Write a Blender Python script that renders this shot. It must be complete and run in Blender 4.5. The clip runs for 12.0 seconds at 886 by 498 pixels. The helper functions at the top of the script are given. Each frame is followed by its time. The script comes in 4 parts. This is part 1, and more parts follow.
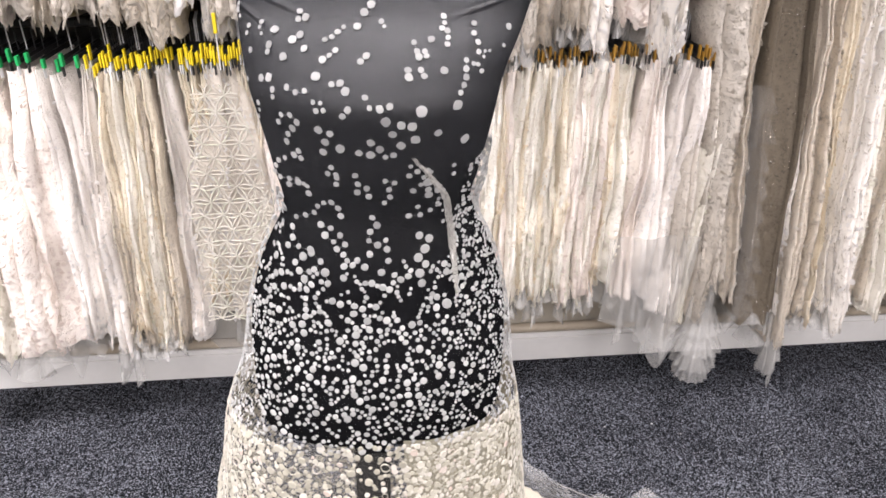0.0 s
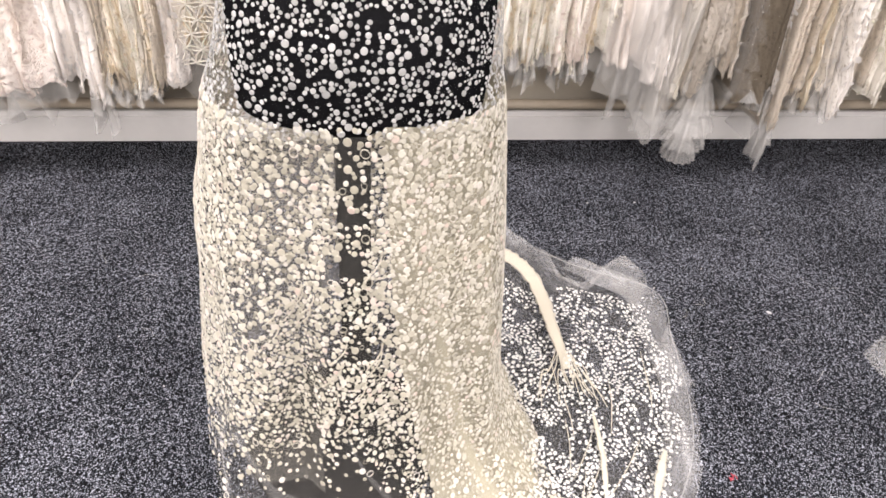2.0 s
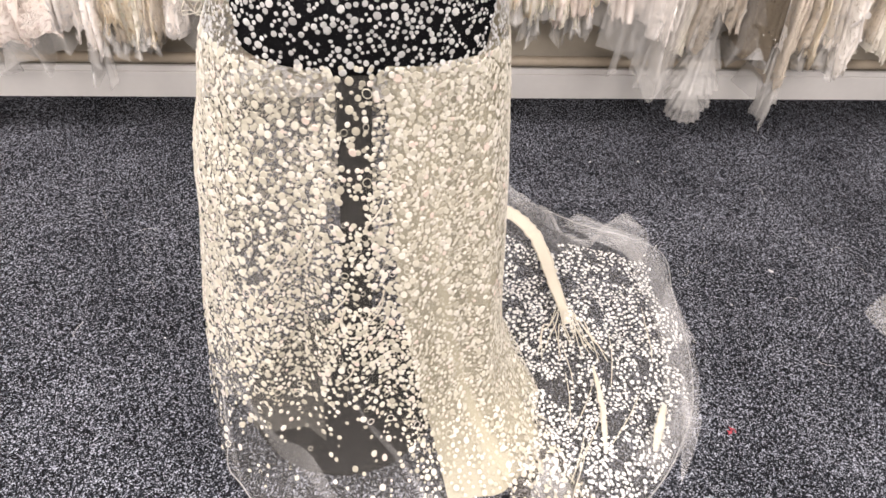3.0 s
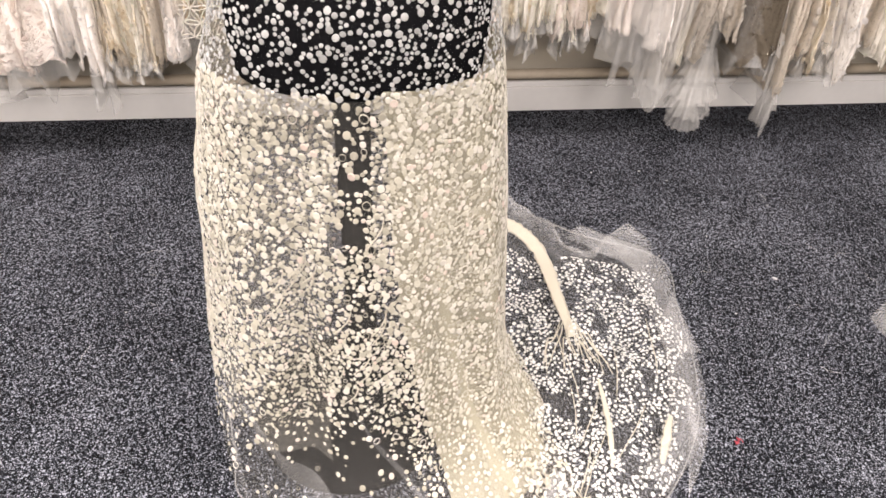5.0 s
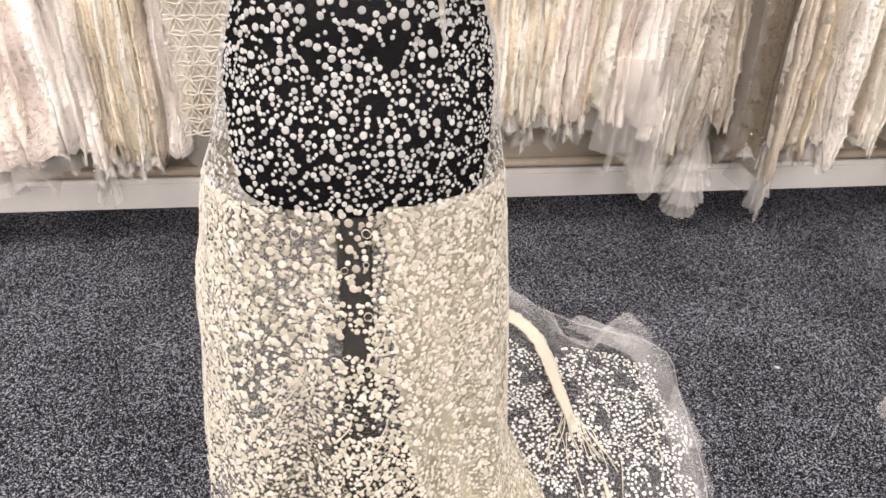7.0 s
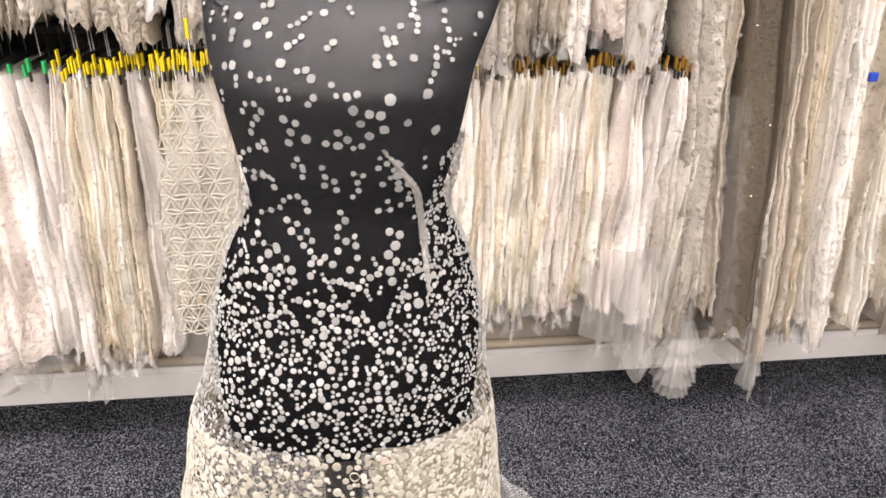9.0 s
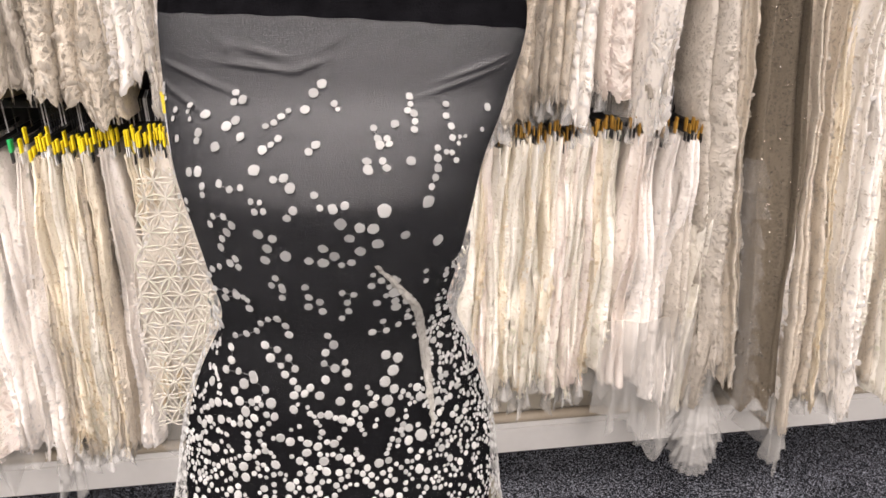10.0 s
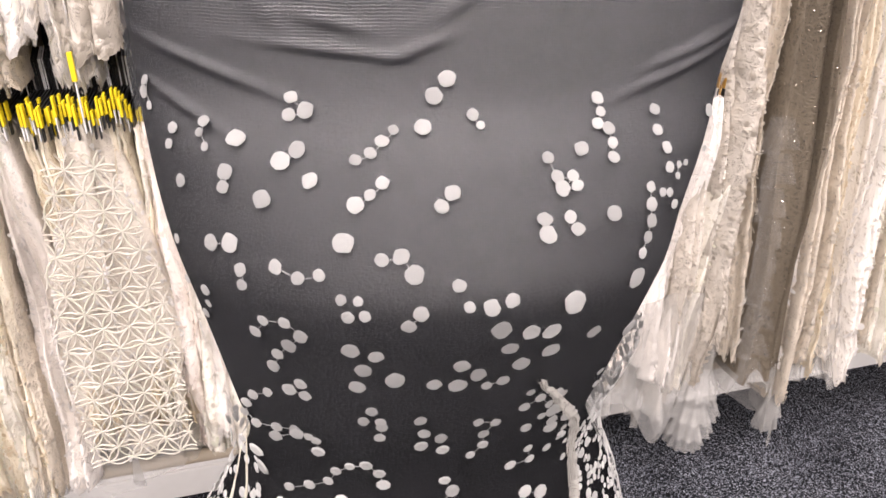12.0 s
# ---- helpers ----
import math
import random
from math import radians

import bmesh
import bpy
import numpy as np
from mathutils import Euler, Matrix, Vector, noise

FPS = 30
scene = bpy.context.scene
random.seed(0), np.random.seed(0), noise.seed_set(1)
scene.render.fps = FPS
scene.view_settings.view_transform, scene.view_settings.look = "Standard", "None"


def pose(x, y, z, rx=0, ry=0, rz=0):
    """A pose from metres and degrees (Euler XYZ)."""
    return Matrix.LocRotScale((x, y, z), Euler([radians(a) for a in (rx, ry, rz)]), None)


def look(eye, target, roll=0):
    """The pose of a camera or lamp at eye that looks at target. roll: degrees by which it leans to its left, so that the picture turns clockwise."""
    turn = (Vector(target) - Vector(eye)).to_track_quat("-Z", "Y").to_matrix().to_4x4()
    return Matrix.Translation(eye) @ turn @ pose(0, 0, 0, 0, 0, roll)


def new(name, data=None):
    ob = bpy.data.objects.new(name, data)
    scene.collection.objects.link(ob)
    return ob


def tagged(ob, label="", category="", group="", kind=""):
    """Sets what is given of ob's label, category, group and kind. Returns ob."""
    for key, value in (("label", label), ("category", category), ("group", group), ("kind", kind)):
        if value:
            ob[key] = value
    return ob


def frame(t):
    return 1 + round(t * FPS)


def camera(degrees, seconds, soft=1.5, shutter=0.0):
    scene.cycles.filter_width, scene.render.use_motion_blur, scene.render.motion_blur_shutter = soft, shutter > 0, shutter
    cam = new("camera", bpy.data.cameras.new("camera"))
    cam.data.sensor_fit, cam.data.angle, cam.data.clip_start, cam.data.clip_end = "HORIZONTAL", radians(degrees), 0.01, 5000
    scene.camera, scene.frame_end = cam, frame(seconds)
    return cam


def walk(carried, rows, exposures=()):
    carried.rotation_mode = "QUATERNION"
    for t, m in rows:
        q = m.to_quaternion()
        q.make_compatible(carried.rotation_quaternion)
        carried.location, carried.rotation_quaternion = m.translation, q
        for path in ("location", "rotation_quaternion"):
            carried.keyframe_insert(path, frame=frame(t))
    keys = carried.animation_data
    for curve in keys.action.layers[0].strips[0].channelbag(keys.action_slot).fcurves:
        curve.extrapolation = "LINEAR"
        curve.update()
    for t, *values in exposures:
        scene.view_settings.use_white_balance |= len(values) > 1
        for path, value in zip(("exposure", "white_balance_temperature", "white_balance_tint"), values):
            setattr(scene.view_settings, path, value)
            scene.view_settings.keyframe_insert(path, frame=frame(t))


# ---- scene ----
cam = camera(63.9, 12.0, soft=1.6)
PATH = [
    (0, (0.199, 0.101, 1.496), (0.390, 1.849, 0.545), 0.7),
    (0.5, (0.201, 0.087, 1.438), (0.400, 1.773, 0.381), 1.7),
    (1, (0.196, 0.073, 1.397), (0.402, 1.682, 0.228), 2.7),
    (1.5, (0.194, 0.054, 1.345), (0.406, 1.591, 0.083), 3.7),
    (2, (0.200, 0.033, 1.306), (0.416, 1.512, -0.024), 4.4),
    (2.5, (0.198, 0.019, 1.277), (0.413, 1.451, -0.103), 4.9),
    (2.7, (0.197, 0.014, 1.272), (0.411, 1.436, -0.119), 5.0),
    (4.5, (0.208, 0.021, 1.292), (0.407, 1.446, -0.098), 3.4),
    (5, (0.207, 0.021, 1.292), (0.402, 1.460, -0.083), 3.0),
    (5.5, (0.206, 0.022, 1.296), (0.399, 1.480, -0.059), 2.7),
    (6, (0.203, 0.026, 1.304), (0.399, 1.510, -0.023), 2.6),
    (6.5, (0.203, 0.041, 1.315), (0.406, 1.558, 0.028), 2.5),
    (7, (0.201, 0.061, 1.336), (0.415, 1.624, 0.106), 2.6),
    (7.2, (0.204, 0.069, 1.345), (0.422, 1.657, 0.148), 2.6),
    (8.8, (0.211, 0.103, 1.436), (0.447, 1.868, 0.525), 1.3),
    (9, (0.214, 0.109, 1.453), (0.457, 1.885, 0.564), 1.4),
    (9.5, (0.210, 0.130, 1.478), (0.454, 1.933, 0.647), 1.1),
    (10, (0.223, 0.253, 1.476), (0.484, 2.075, 0.693), 0.3),
    (10.5, (0.229, 0.402, 1.490), (0.521, 2.221, 0.710), -0.4),
    (11, (0.154, 0.483, 1.499), (0.544, 2.271, 0.692), 0.3),
    (11.5, (0.099, 0.539, 1.489), (0.574, 2.302, 0.674), 1.0),
    (12, (0.100, 0.568, 1.455), (0.612, 2.259, 0.516), 1.4),
]
walk(cam, [(t, look(e, g, r)) for t, e, g, r in PATH], [(0.0, 0.0, 6050, 10), (1.0, 0.0, 6100, 10), (2.5, 0.0, 6350, 10), (4.5, -0.03, 6480, 10), (7.0, -0.03, 6500, 10), (9.0, 0.03, 6480, 10), (10.5, 0.0, 6450, 10), (11.5, 0.1, 6420, 12), (12.0, 0.25, 6380, 13)])

# ---- light: fluorescent panels of a shop ceiling ----
world = bpy.data.worlds.new("world")
scene.world = world
world.use_nodes = True
world.node_tree.nodes["Background"].inputs[0].default_value = (0.9, 0.92, 1.0, 1)
world.node_tree.nodes["Background"].inputs[1].default_value = 0.02
CEIL = 2.75
LAMPS = [(0.25, 0.80, 23, 116), (-1.5, 0.80, 66, 120), (2.0, 0.80, 44, 120), (0.25, -1.9, 140, 165), (-1.7, -1.9, 160, 165), (2.2, -1.9, 126, 165)]
for lx, ly, watts, cone in LAMPS:
    ld = bpy.data.lights.new("ceiling_lamp", "AREA")
    ld.shape, ld.size, ld.size_y, ld.energy = "RECTANGLE", 1.15, 0.55, watts
    ld.color = (1.0, 0.895, 0.855)
    ld.spread = radians(cone)
    lo = new("ceiling_lamp", ld)
    lo.matrix_world = pose(lx, ly, CEIL - 0.035)


# ---- materials ----
def nodes_of(name):
    m = bpy.data.materials.new(name)
    m.use_nodes = True
    nt = m.node_tree
    nt.nodes.clear()
    out = nt.nodes.new("ShaderNodeOutputMaterial")
    return m, nt, out


def node(nt, kind, **values):
    n = nt.nodes.new(kind)
    for k, v in values.items():
        n.inputs[k.replace("_", " ")].default_value = v
    return n


def ramp(nt, fac, stops):
    n = nt.nodes.new("ShaderNodeValToRGB")
    while len(n.color_ramp.elements) < len(stops):
        n.color_ramp.elements.new(0.5)
    for el, (p, c) in zip(n.color_ramp.elements, stops):
        el.position = p
        el.color = (*c, 1) if len(c) == 3 else c
    nt.links.new(fac, n.inputs["Fac"])
    return n.outputs["Color"]


def coords(nt, uv=False):
    return nt.nodes.new("ShaderNodeTexCoord").outputs["UV" if uv else "Object"]


def grain(nt, vec, scale, detail=3.0, rough=0.6):
    n = node(nt, "ShaderNodeTexNoise", Scale=scale, Detail=detail, Roughness=rough)
    nt.links.new(vec, n.inputs["Vector"])
    return n.outputs["Fac"]


def stretched(nt, vec, sx, sy, sz):
    n = nt.nodes.new("ShaderNodeMapping")
    n.inputs["Scale"].default_value = (sx, sy, sz)
    nt.links.new(vec, n.inputs["Vector"])
    return n.outputs["Vector"]


def bump(nt, height, strength, distance):
    n = node(nt, "ShaderNodeBump", Strength=strength, Distance=distance)
    nt.links.new(height, n.inputs["Height"])
    return n.outputs["Normal"]


def plain(name, dark, light, rough=0.6, scale=30.0, relief=0.15, metal=0.0, spec=0.5):
    """A painted, plastic or metal surface with mottling at two scales."""
    m, nt, out = nodes_of(name)
    v = coords(nt)
    a, b = grain(nt, v, scale), grain(nt, v, scale * 9)
    mix = nt.nodes.new("ShaderNodeMath")
    mix.operation = "MULTIPLY_ADD"
    mix.inputs[1].default_value = 0.35
    nt.links.new(b, mix.inputs[0])
    nt.links.new(a, mix.inputs[2])
    p = node(nt, "ShaderNodeBsdfPrincipled", Roughness=rough, Metallic=metal)
    p.inputs["Specular IOR Level"].default_value = spec
    nt.links.new(ramp(nt, mix.outputs[0], [(0.4, dark), (0.85, light)]), p.inputs["Base Color"])
    nt.links.new(bump(nt, b, relief, 0.002), p.inputs["Normal"])
    nt.links.new(p.outputs[0], out.inputs[0])
    return m


def carpet_material():
    """Charcoal needle-felt carpet flecked with paler fibres."""
    m, nt, out = nodes_of("charcoal_carpet")
    v = coords(nt)
    fine = grain(nt, v, 400, 2.0, 0.75)
    mid = grain(nt, v, 130, 3.0, 0.7)
    big = grain(nt, v, 4.0, 3.0, 0.6)
    fibre = node(nt, "ShaderNodeTexVoronoi", Scale=430.0, Randomness=1.0)
    nt.links.new(v, fibre.inputs["Vector"])
    tone = nt.nodes.new("ShaderNodeSeparateColor")
    nt.links.new(fibre.outputs["Color"], tone.inputs[0])

    def plus(a, share, b):
        m = nt.nodes.new("ShaderNodeMath")
        m.operation = "MULTIPLY_ADD"
        m.inputs[1].default_value = share
        nt.links.new(a, m.inputs[0])
        if b:
            nt.links.new(b, m.inputs[2])
        else:
            m.inputs[2].default_value = 0.0
        return m.outputs[0]

    pile = plus(tone.outputs[0], 0.33, plus(mid, 0.35, plus(fine, 0.5, None)))
    col = ramp(nt, plus(big, 0.12, pile), [(0.52, (0.0012, 0.0013, 0.0018)), (0.66, (0.0065, 0.0072, 0.0097)),
                                           (0.74, (0.042, 0.046, 0.057)), (0.825, (0.36, 0.375, 0.43))])
    p = node(nt, "ShaderNodeBsdfPrincipled", Roughness=0.95)
    p.inputs["Specular IOR Level"].default_value = 0.1
    nt.links.new(col, p.inputs["Base Color"])
    nt.links.new(bump(nt, pile, 0.8, 0.004), p.inputs["Normal"])
    nt.links.new(p.outputs[0], out.inputs[0])
    return m


def tulle_material(name, color, cover, net=0.0017, spread=0.5, wide=0.26, gloss=0.18, rough=0.38, dim_range=None):
    """Fine hexagonal net: threads let most light through; cover is the share that they fill."""
    m, nt, out = nodes_of(name)
    v = coords(nt, uv=True)
    vor = node(nt, "ShaderNodeTexVoronoi", Scale=1.0 / net, Randomness=0.35)
    vor.feature = "DISTANCE_TO_EDGE"
    nt.links.new(v, vor.inputs["Vector"])
    thread = nt.nodes.new("ShaderNodeMapRange")
    thread.inputs["From Min"].default_value, thread.inputs["From Max"].default_value = wide, wide * 0.45
    thread.inputs["To Min"].default_value, thread.inputs["To Max"].default_value = cover * (1 - spread), cover * (1 + spread)
    nt.links.new(vor.outputs["Distance"], thread.inputs["Value"])
    fill = thread.outputs[0]
    # less cover lower down: the shade below the bust is put into the net
    if dim_range:
        geo = nt.nodes.new("ShaderNodeNewGeometry")
        sep = nt.nodes.new("ShaderNodeSeparateXYZ")
        nt.links.new(geo.outputs["Position"], sep.inputs[0])
        dimming = nt.nodes.new("ShaderNodeMapRange")
        dimming.interpolation_type = "SMOOTHSTEP"
        for key, value in zip(("From Min", "From Max", "To Min"), dim_range):
            dimming.inputs[key].default_value = value
        nt.links.new(sep.outputs["Z"], dimming.inputs["Value"])
        mul = nt.nodes.new("ShaderNodeMath")
        mul.operation = "MULTIPLY"
        nt.links.new(fill, mul.inputs[0])
        nt.links.new(dimming.outputs[0], mul.inputs[1])
        fill = mul.outputs[0]
    d = node(nt, "ShaderNodeBsdfDiffuse", Color=(*color, 1))
    tr = node(nt, "ShaderNodeBsdfTranslucent", Color=(*color, 1))
    g = node(nt, "ShaderNodeBsdfGlossy", Color=(0.9, 0.9, 0.9, 1), Roughness=rough)
    body = node(nt, "ShaderNodeMixShader", Fac=0.28)
    nt.links.new(d.outputs[0], body.inputs[1])
    nt.links.new(tr.outputs[0], body.inputs[2])
    sheen = node(nt, "ShaderNodeMixShader", Fac=gloss)
    nt.links.new(body.outputs[0], sheen.inputs[1])
    nt.links.new(g.outputs[0], sheen.inputs[2])
    clear = node(nt, "ShaderNodeBsdfTransparent")
    mix = nt.nodes.new("ShaderNodeMixShader")
    nt.links.new(fill, mix.inputs["Fac"])
    nt.links.new(clear.outputs[0], mix.inputs[1])
    nt.links.new(sheen.outputs[0], mix.inputs[2])
    nt.links.new(mix.outputs[0], out.inputs[0])
    return m


def thread_material(name, tones, relief=0.5):
    """Embroidered satin-stitch pieces, each of its own slight tone."""
    m, nt, out = nodes_of(name)
    geo = nt.nodes.new("ShaderNodeNewGeometry")
    info = nt.nodes.new("ShaderNodeObjectInfo")
    add = nt.nodes.new("ShaderNodeMath")
    add.operation = "ADD"
    nt.links.new(geo.outputs["Random Per Island"], add.inputs[0])
    nt.links.new(info.outputs["Random"], add.inputs[1])
    fr = nt.nodes.new("ShaderNodeMath")
    fr.operation = "FRACT"
    nt.links.new(add.outputs[0], fr.inputs[0])
    col = ramp(nt, fr.outputs[0], tones)
    v = coords(nt)
    w = grain(nt, stretched(nt, v, 1, 1, 4), 900, 2.0, 0.7)
    p = node(nt, "ShaderNodeBsdfPrincipled", Roughness=0.6)
    p.inputs["Sheen Weight"].default_value = 0.2
    nt.links.new(col, p.inputs["Base Color"])
    nt.links.new(bump(nt, w, relief, 0.0015), p.inputs["Normal"])
    tr = nt.nodes.new("ShaderNodeBsdfTranslucent")
    nt.links.new(col, tr.inputs["Color"])
    mix = node(nt, "ShaderNodeMixShader", Fac=0.22)
    nt.links.new(p.outputs[0], mix.inputs[1])
    nt.links.new(tr.outputs[0], mix.inputs[2])
    nt.links.new(mix.outputs[0], out.inputs[0])
    return m


def lace_material(name, dark, light, motif=0.03, holes=0.05, rough=0.75, streak=1.0, glitter=False):
    """Corded or embroidered lace: motifs of cord over an open net ground, with small gaps."""
    m, nt, out = nodes_of(name)
    v = coords(nt, uv=True)
    warp = node(nt, "ShaderNodeTexNoise", Scale=22.0, Detail=2.0)
    nt.links.new(v, warp.inputs["Vector"])
    mixv = nt.nodes.new("ShaderNodeMixRGB")
    mixv.blend_type = "LINEAR_LIGHT"
    mixv.inputs["Fac"].default_value = motif * 0.9
    nt.links.new(v, mixv.inputs["Color1"])
    nt.links.new(warp.outputs["Color"], mixv.inputs["Color2"])
    vor = node(nt, "ShaderNodeTexVoronoi", Scale=1.0 / motif, Randomness=1.0)
    vor.feature = "DISTANCE_TO_EDGE"
    nt.links.new(mixv.outputs[0], vor.inputs["Vector"])
    vor2 = node(nt, "ShaderNodeTexVoronoi", Scale=3.6 / motif, Randomness=1.0)
    vor2.feature = "DISTANCE_TO_EDGE"
    nt.links.new(mixv.outputs[0], vor2.inputs["Vector"])
    cord = nt.nodes.new("ShaderNodeMath")
    cord.operation = "MINIMUM"
    nt.links.new(vor.outputs["Distance"], cord.inputs[0])
    s = nt.nodes.new("ShaderNodeMath")
    s.operation = "MULTIPLY"
    s.inputs[1].default_value = 0.8
    nt.links.new(vor2.outputs["Distance"], s.inputs[0])
    nt.links.new(s.outputs[0], cord.inputs[1])
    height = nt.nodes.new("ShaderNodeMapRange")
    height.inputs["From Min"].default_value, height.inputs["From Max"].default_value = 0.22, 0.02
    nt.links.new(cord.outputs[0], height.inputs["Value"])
    # lengthwise tone streaks: shading of fine folds painted into the lace colour
    fold_shade = grain(nt, stretched(nt, v, 60 * streak, 2.5, 1), 1.0, 3.0, 0.6)
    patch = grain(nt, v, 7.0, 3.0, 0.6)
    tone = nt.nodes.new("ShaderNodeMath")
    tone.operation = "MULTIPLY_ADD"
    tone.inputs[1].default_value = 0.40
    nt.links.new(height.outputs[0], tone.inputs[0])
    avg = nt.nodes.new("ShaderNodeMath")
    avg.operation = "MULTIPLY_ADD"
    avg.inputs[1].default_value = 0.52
    nt.links.new(fold_shade, avg.inputs[0])
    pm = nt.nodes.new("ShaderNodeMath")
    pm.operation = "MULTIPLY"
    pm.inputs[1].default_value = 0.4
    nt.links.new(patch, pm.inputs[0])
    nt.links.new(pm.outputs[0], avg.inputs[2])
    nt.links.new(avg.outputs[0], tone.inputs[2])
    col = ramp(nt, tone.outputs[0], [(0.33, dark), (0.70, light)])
    p = node(nt, "ShaderNodeBsdfPrincipled", Roughness=rough)
    nt.links.new(col, p.inputs["Base Color"])
    if glitter:
        g = node(nt, "ShaderNodeTexVoronoi", Scale=420.0, Randomness=1.0)
        nt.links.new(v, g.inputs["Vector"])
        nt.links.new(ramp(nt, g.outputs["Distance"], [(0.10, (1, 1, 1)), (0.16, (0, 0, 0))]), p.inputs["Metallic"])
        nt.links.new(ramp(nt, g.outputs["Distance"], [(0.10, (0.15, 0.15, 0.15)), (0.16, (0.7, 0.7, 0.7))]), p.inputs["Roughness"])
    nt.links.new(bump(nt, height.outputs[0], 0.7, 0.003), p.inputs["Normal"])
    tr = nt.nodes.new("ShaderNodeBsdfTranslucent")
    nt.links.new(col, tr.inputs["Color"])
    cloth = node(nt, "ShaderNodeMixShader", Fac=0.03)
    nt.links.new(p.outputs[0], cloth.inputs[1])
    nt.links.new(tr.outputs[0], cloth.inputs[2])
    gap = nt.nodes.new("ShaderNodeMapRange")
    gap.inputs["From Min"].default_value, gap.inputs["From Max"].default_value = 0.0, 0.35
    gap.inputs["To Min"].default_value, gap.inputs["To Max"].default_value = holes, 0.0
    nt.links.new(height.outputs[0], gap.inputs["Value"])
    clear = nt.nodes.new("ShaderNodeBsdfTransparent")
    mix = nt.nodes.new("ShaderNodeMixShader")
    nt.links.new(gap.outputs[0], mix.inputs["Fac"])
    nt.links.new(cloth.outputs[0], mix.inputs[1])
    nt.links.new(clear.outputs[0], mix.inputs[2])
    nt.links.new(mix.outputs[0], out.inputs[0])
    return m


M_carpet = carpet_material()
M_wall = plain("beige_wall_paint", (0.40, 0.36, 0.29), (0.48, 0.44, 0.36), 0.7, 6.0)
M_white = plain("white_gloss_paint", (0.78, 0.77, 0.75), (0.85, 0.84, 0.82), 0.45, 5.0)
M_tan = plain("tan_rail_paint", (0.42, 0.35, 0.26), (0.52, 0.45, 0.35), 0.5, 12.0)
M_ceiling = plain("ceiling_tile", (0.68, 0.68, 0.66), (0.80, 0.80, 0.78), 0.9, 40.0)
M_rackshade = plain("rack_shade_black", (0.008, 0.008, 0.009), (0.018, 0.018, 0.02), 0.6, 20.0)
M_black = plain("black_plastic", (0.010, 0.010, 0.011), (0.022, 0.022, 0.024), 0.4, 40.0)
M_form = plain("black_jersey_cover", (0.003, 0.003, 0.0035), (0.006, 0.006, 0.007), 1.0, 60.0, 0.3, spec=0.0)
M_yellow = plain("yellow_plastic", (0.72, 0.55, 0.01), (0.85, 0.68, 0.02), 0.4, 50.0)
M_green = plain("green_plastic", (0.02, 0.30, 0.08), (0.03, 0.42, 0.12), 0.4, 50.0)
M_gold = plain("amber_plastic", (0.30, 0.16, 0.025), (0.44, 0.25, 0.04), 0.4, 50.0)
M_red = plain("red_fluff", (0.25, 0.02, 0.03), (0.35, 0.04, 0.06), 0.9, 50.0)
M_blue = plain("blue_plastic", (0.02, 0.05, 0.35), (0.03, 0.08, 0.5), 0.4, 50.0)
M_clip = plain("clear_clip_plastic", (0.55, 0.55, 0.56), (0.75, 0.75, 0.76), 0.3, 50.0)
M_tulle = tulle_material("white_tulle", (0.73, 0.77, 0.84), 0.080, net=0.0013, spread=1.0, wide=0.15, gloss=0.55, rough=0.60, dim_range=(1.00, 1.30, 0.12))
M_edge = tulle_material("net_edge", (0.82, 0.82, 0.81), 0.10, spread=0.4)
M_skirt = tulle_material("ivory_tulle", (0.80, 0.78, 0.72), 0.055, gloss=0.08)
M_fold = tulle_material("doubled_tulle", (0.82, 0.82, 0.81), 0.16, spread=0.3)
M_rim = tulle_material("rolled_net_rim", (0.84, 0.84, 0.82), 0.30, spread=0.2)
M_cream = tulle_material("cream_organza", (0.56, 0.525, 0.40), 0.70, spread=0.15, gloss=0.02, rough=0.6)
M_inner = tulle_material("inner_ivory_net", (0.78, 0.75, 0.66), 0.11, spread=0.3, gloss=0.05)
M_pucker = tulle_material("puckered_net", (0.80, 0.77, 0.70), 0.46, spread=0.5)
M_hemnet = tulle_material("hem_net", (0.78, 0.77, 0.74), 0.26, net=0.002, spread=0.3)
M_disc = thread_material("white_stitch_discs", [(0.0, (0.46, 0.46, 0.45)), (0.5, (0.60, 0.60, 0.585)), (1.0, (0.74, 0.74, 0.72))], 0.9)
# paler copy of the stitch thread, with the train's stronger light in its colour
M_litdisc = thread_material("lit_stitch_discs", [(0.0, (0.64, 0.64, 0.61)), (1.0, (0.80, 0.80, 0.77))])
M_cdisc = thread_material("ivory_stitch_discs", [(0.0, (0.42, 0.395, 0.315)), (0.4, (0.60, 0.57, 0.465)), (0.8, (0.75, 0.72, 0.63)), (0.93, (0.74, 0.70, 0.63)), (1.0, (0.72, 0.60, 0.52))])
M_cord = thread_material("cream_chenille", [(0.0, (0.62, 0.58, 0.47)), (1.0, (0.72, 0.68, 0.57))], 0.9)
# copy of the cream organza, coloured darker to hold down the overhead light
M_spill = tulle_material("dimmed_organza", (0.48, 0.44, 0.36), 0.13, spread=0.2, gloss=0.02, rough=0.6)
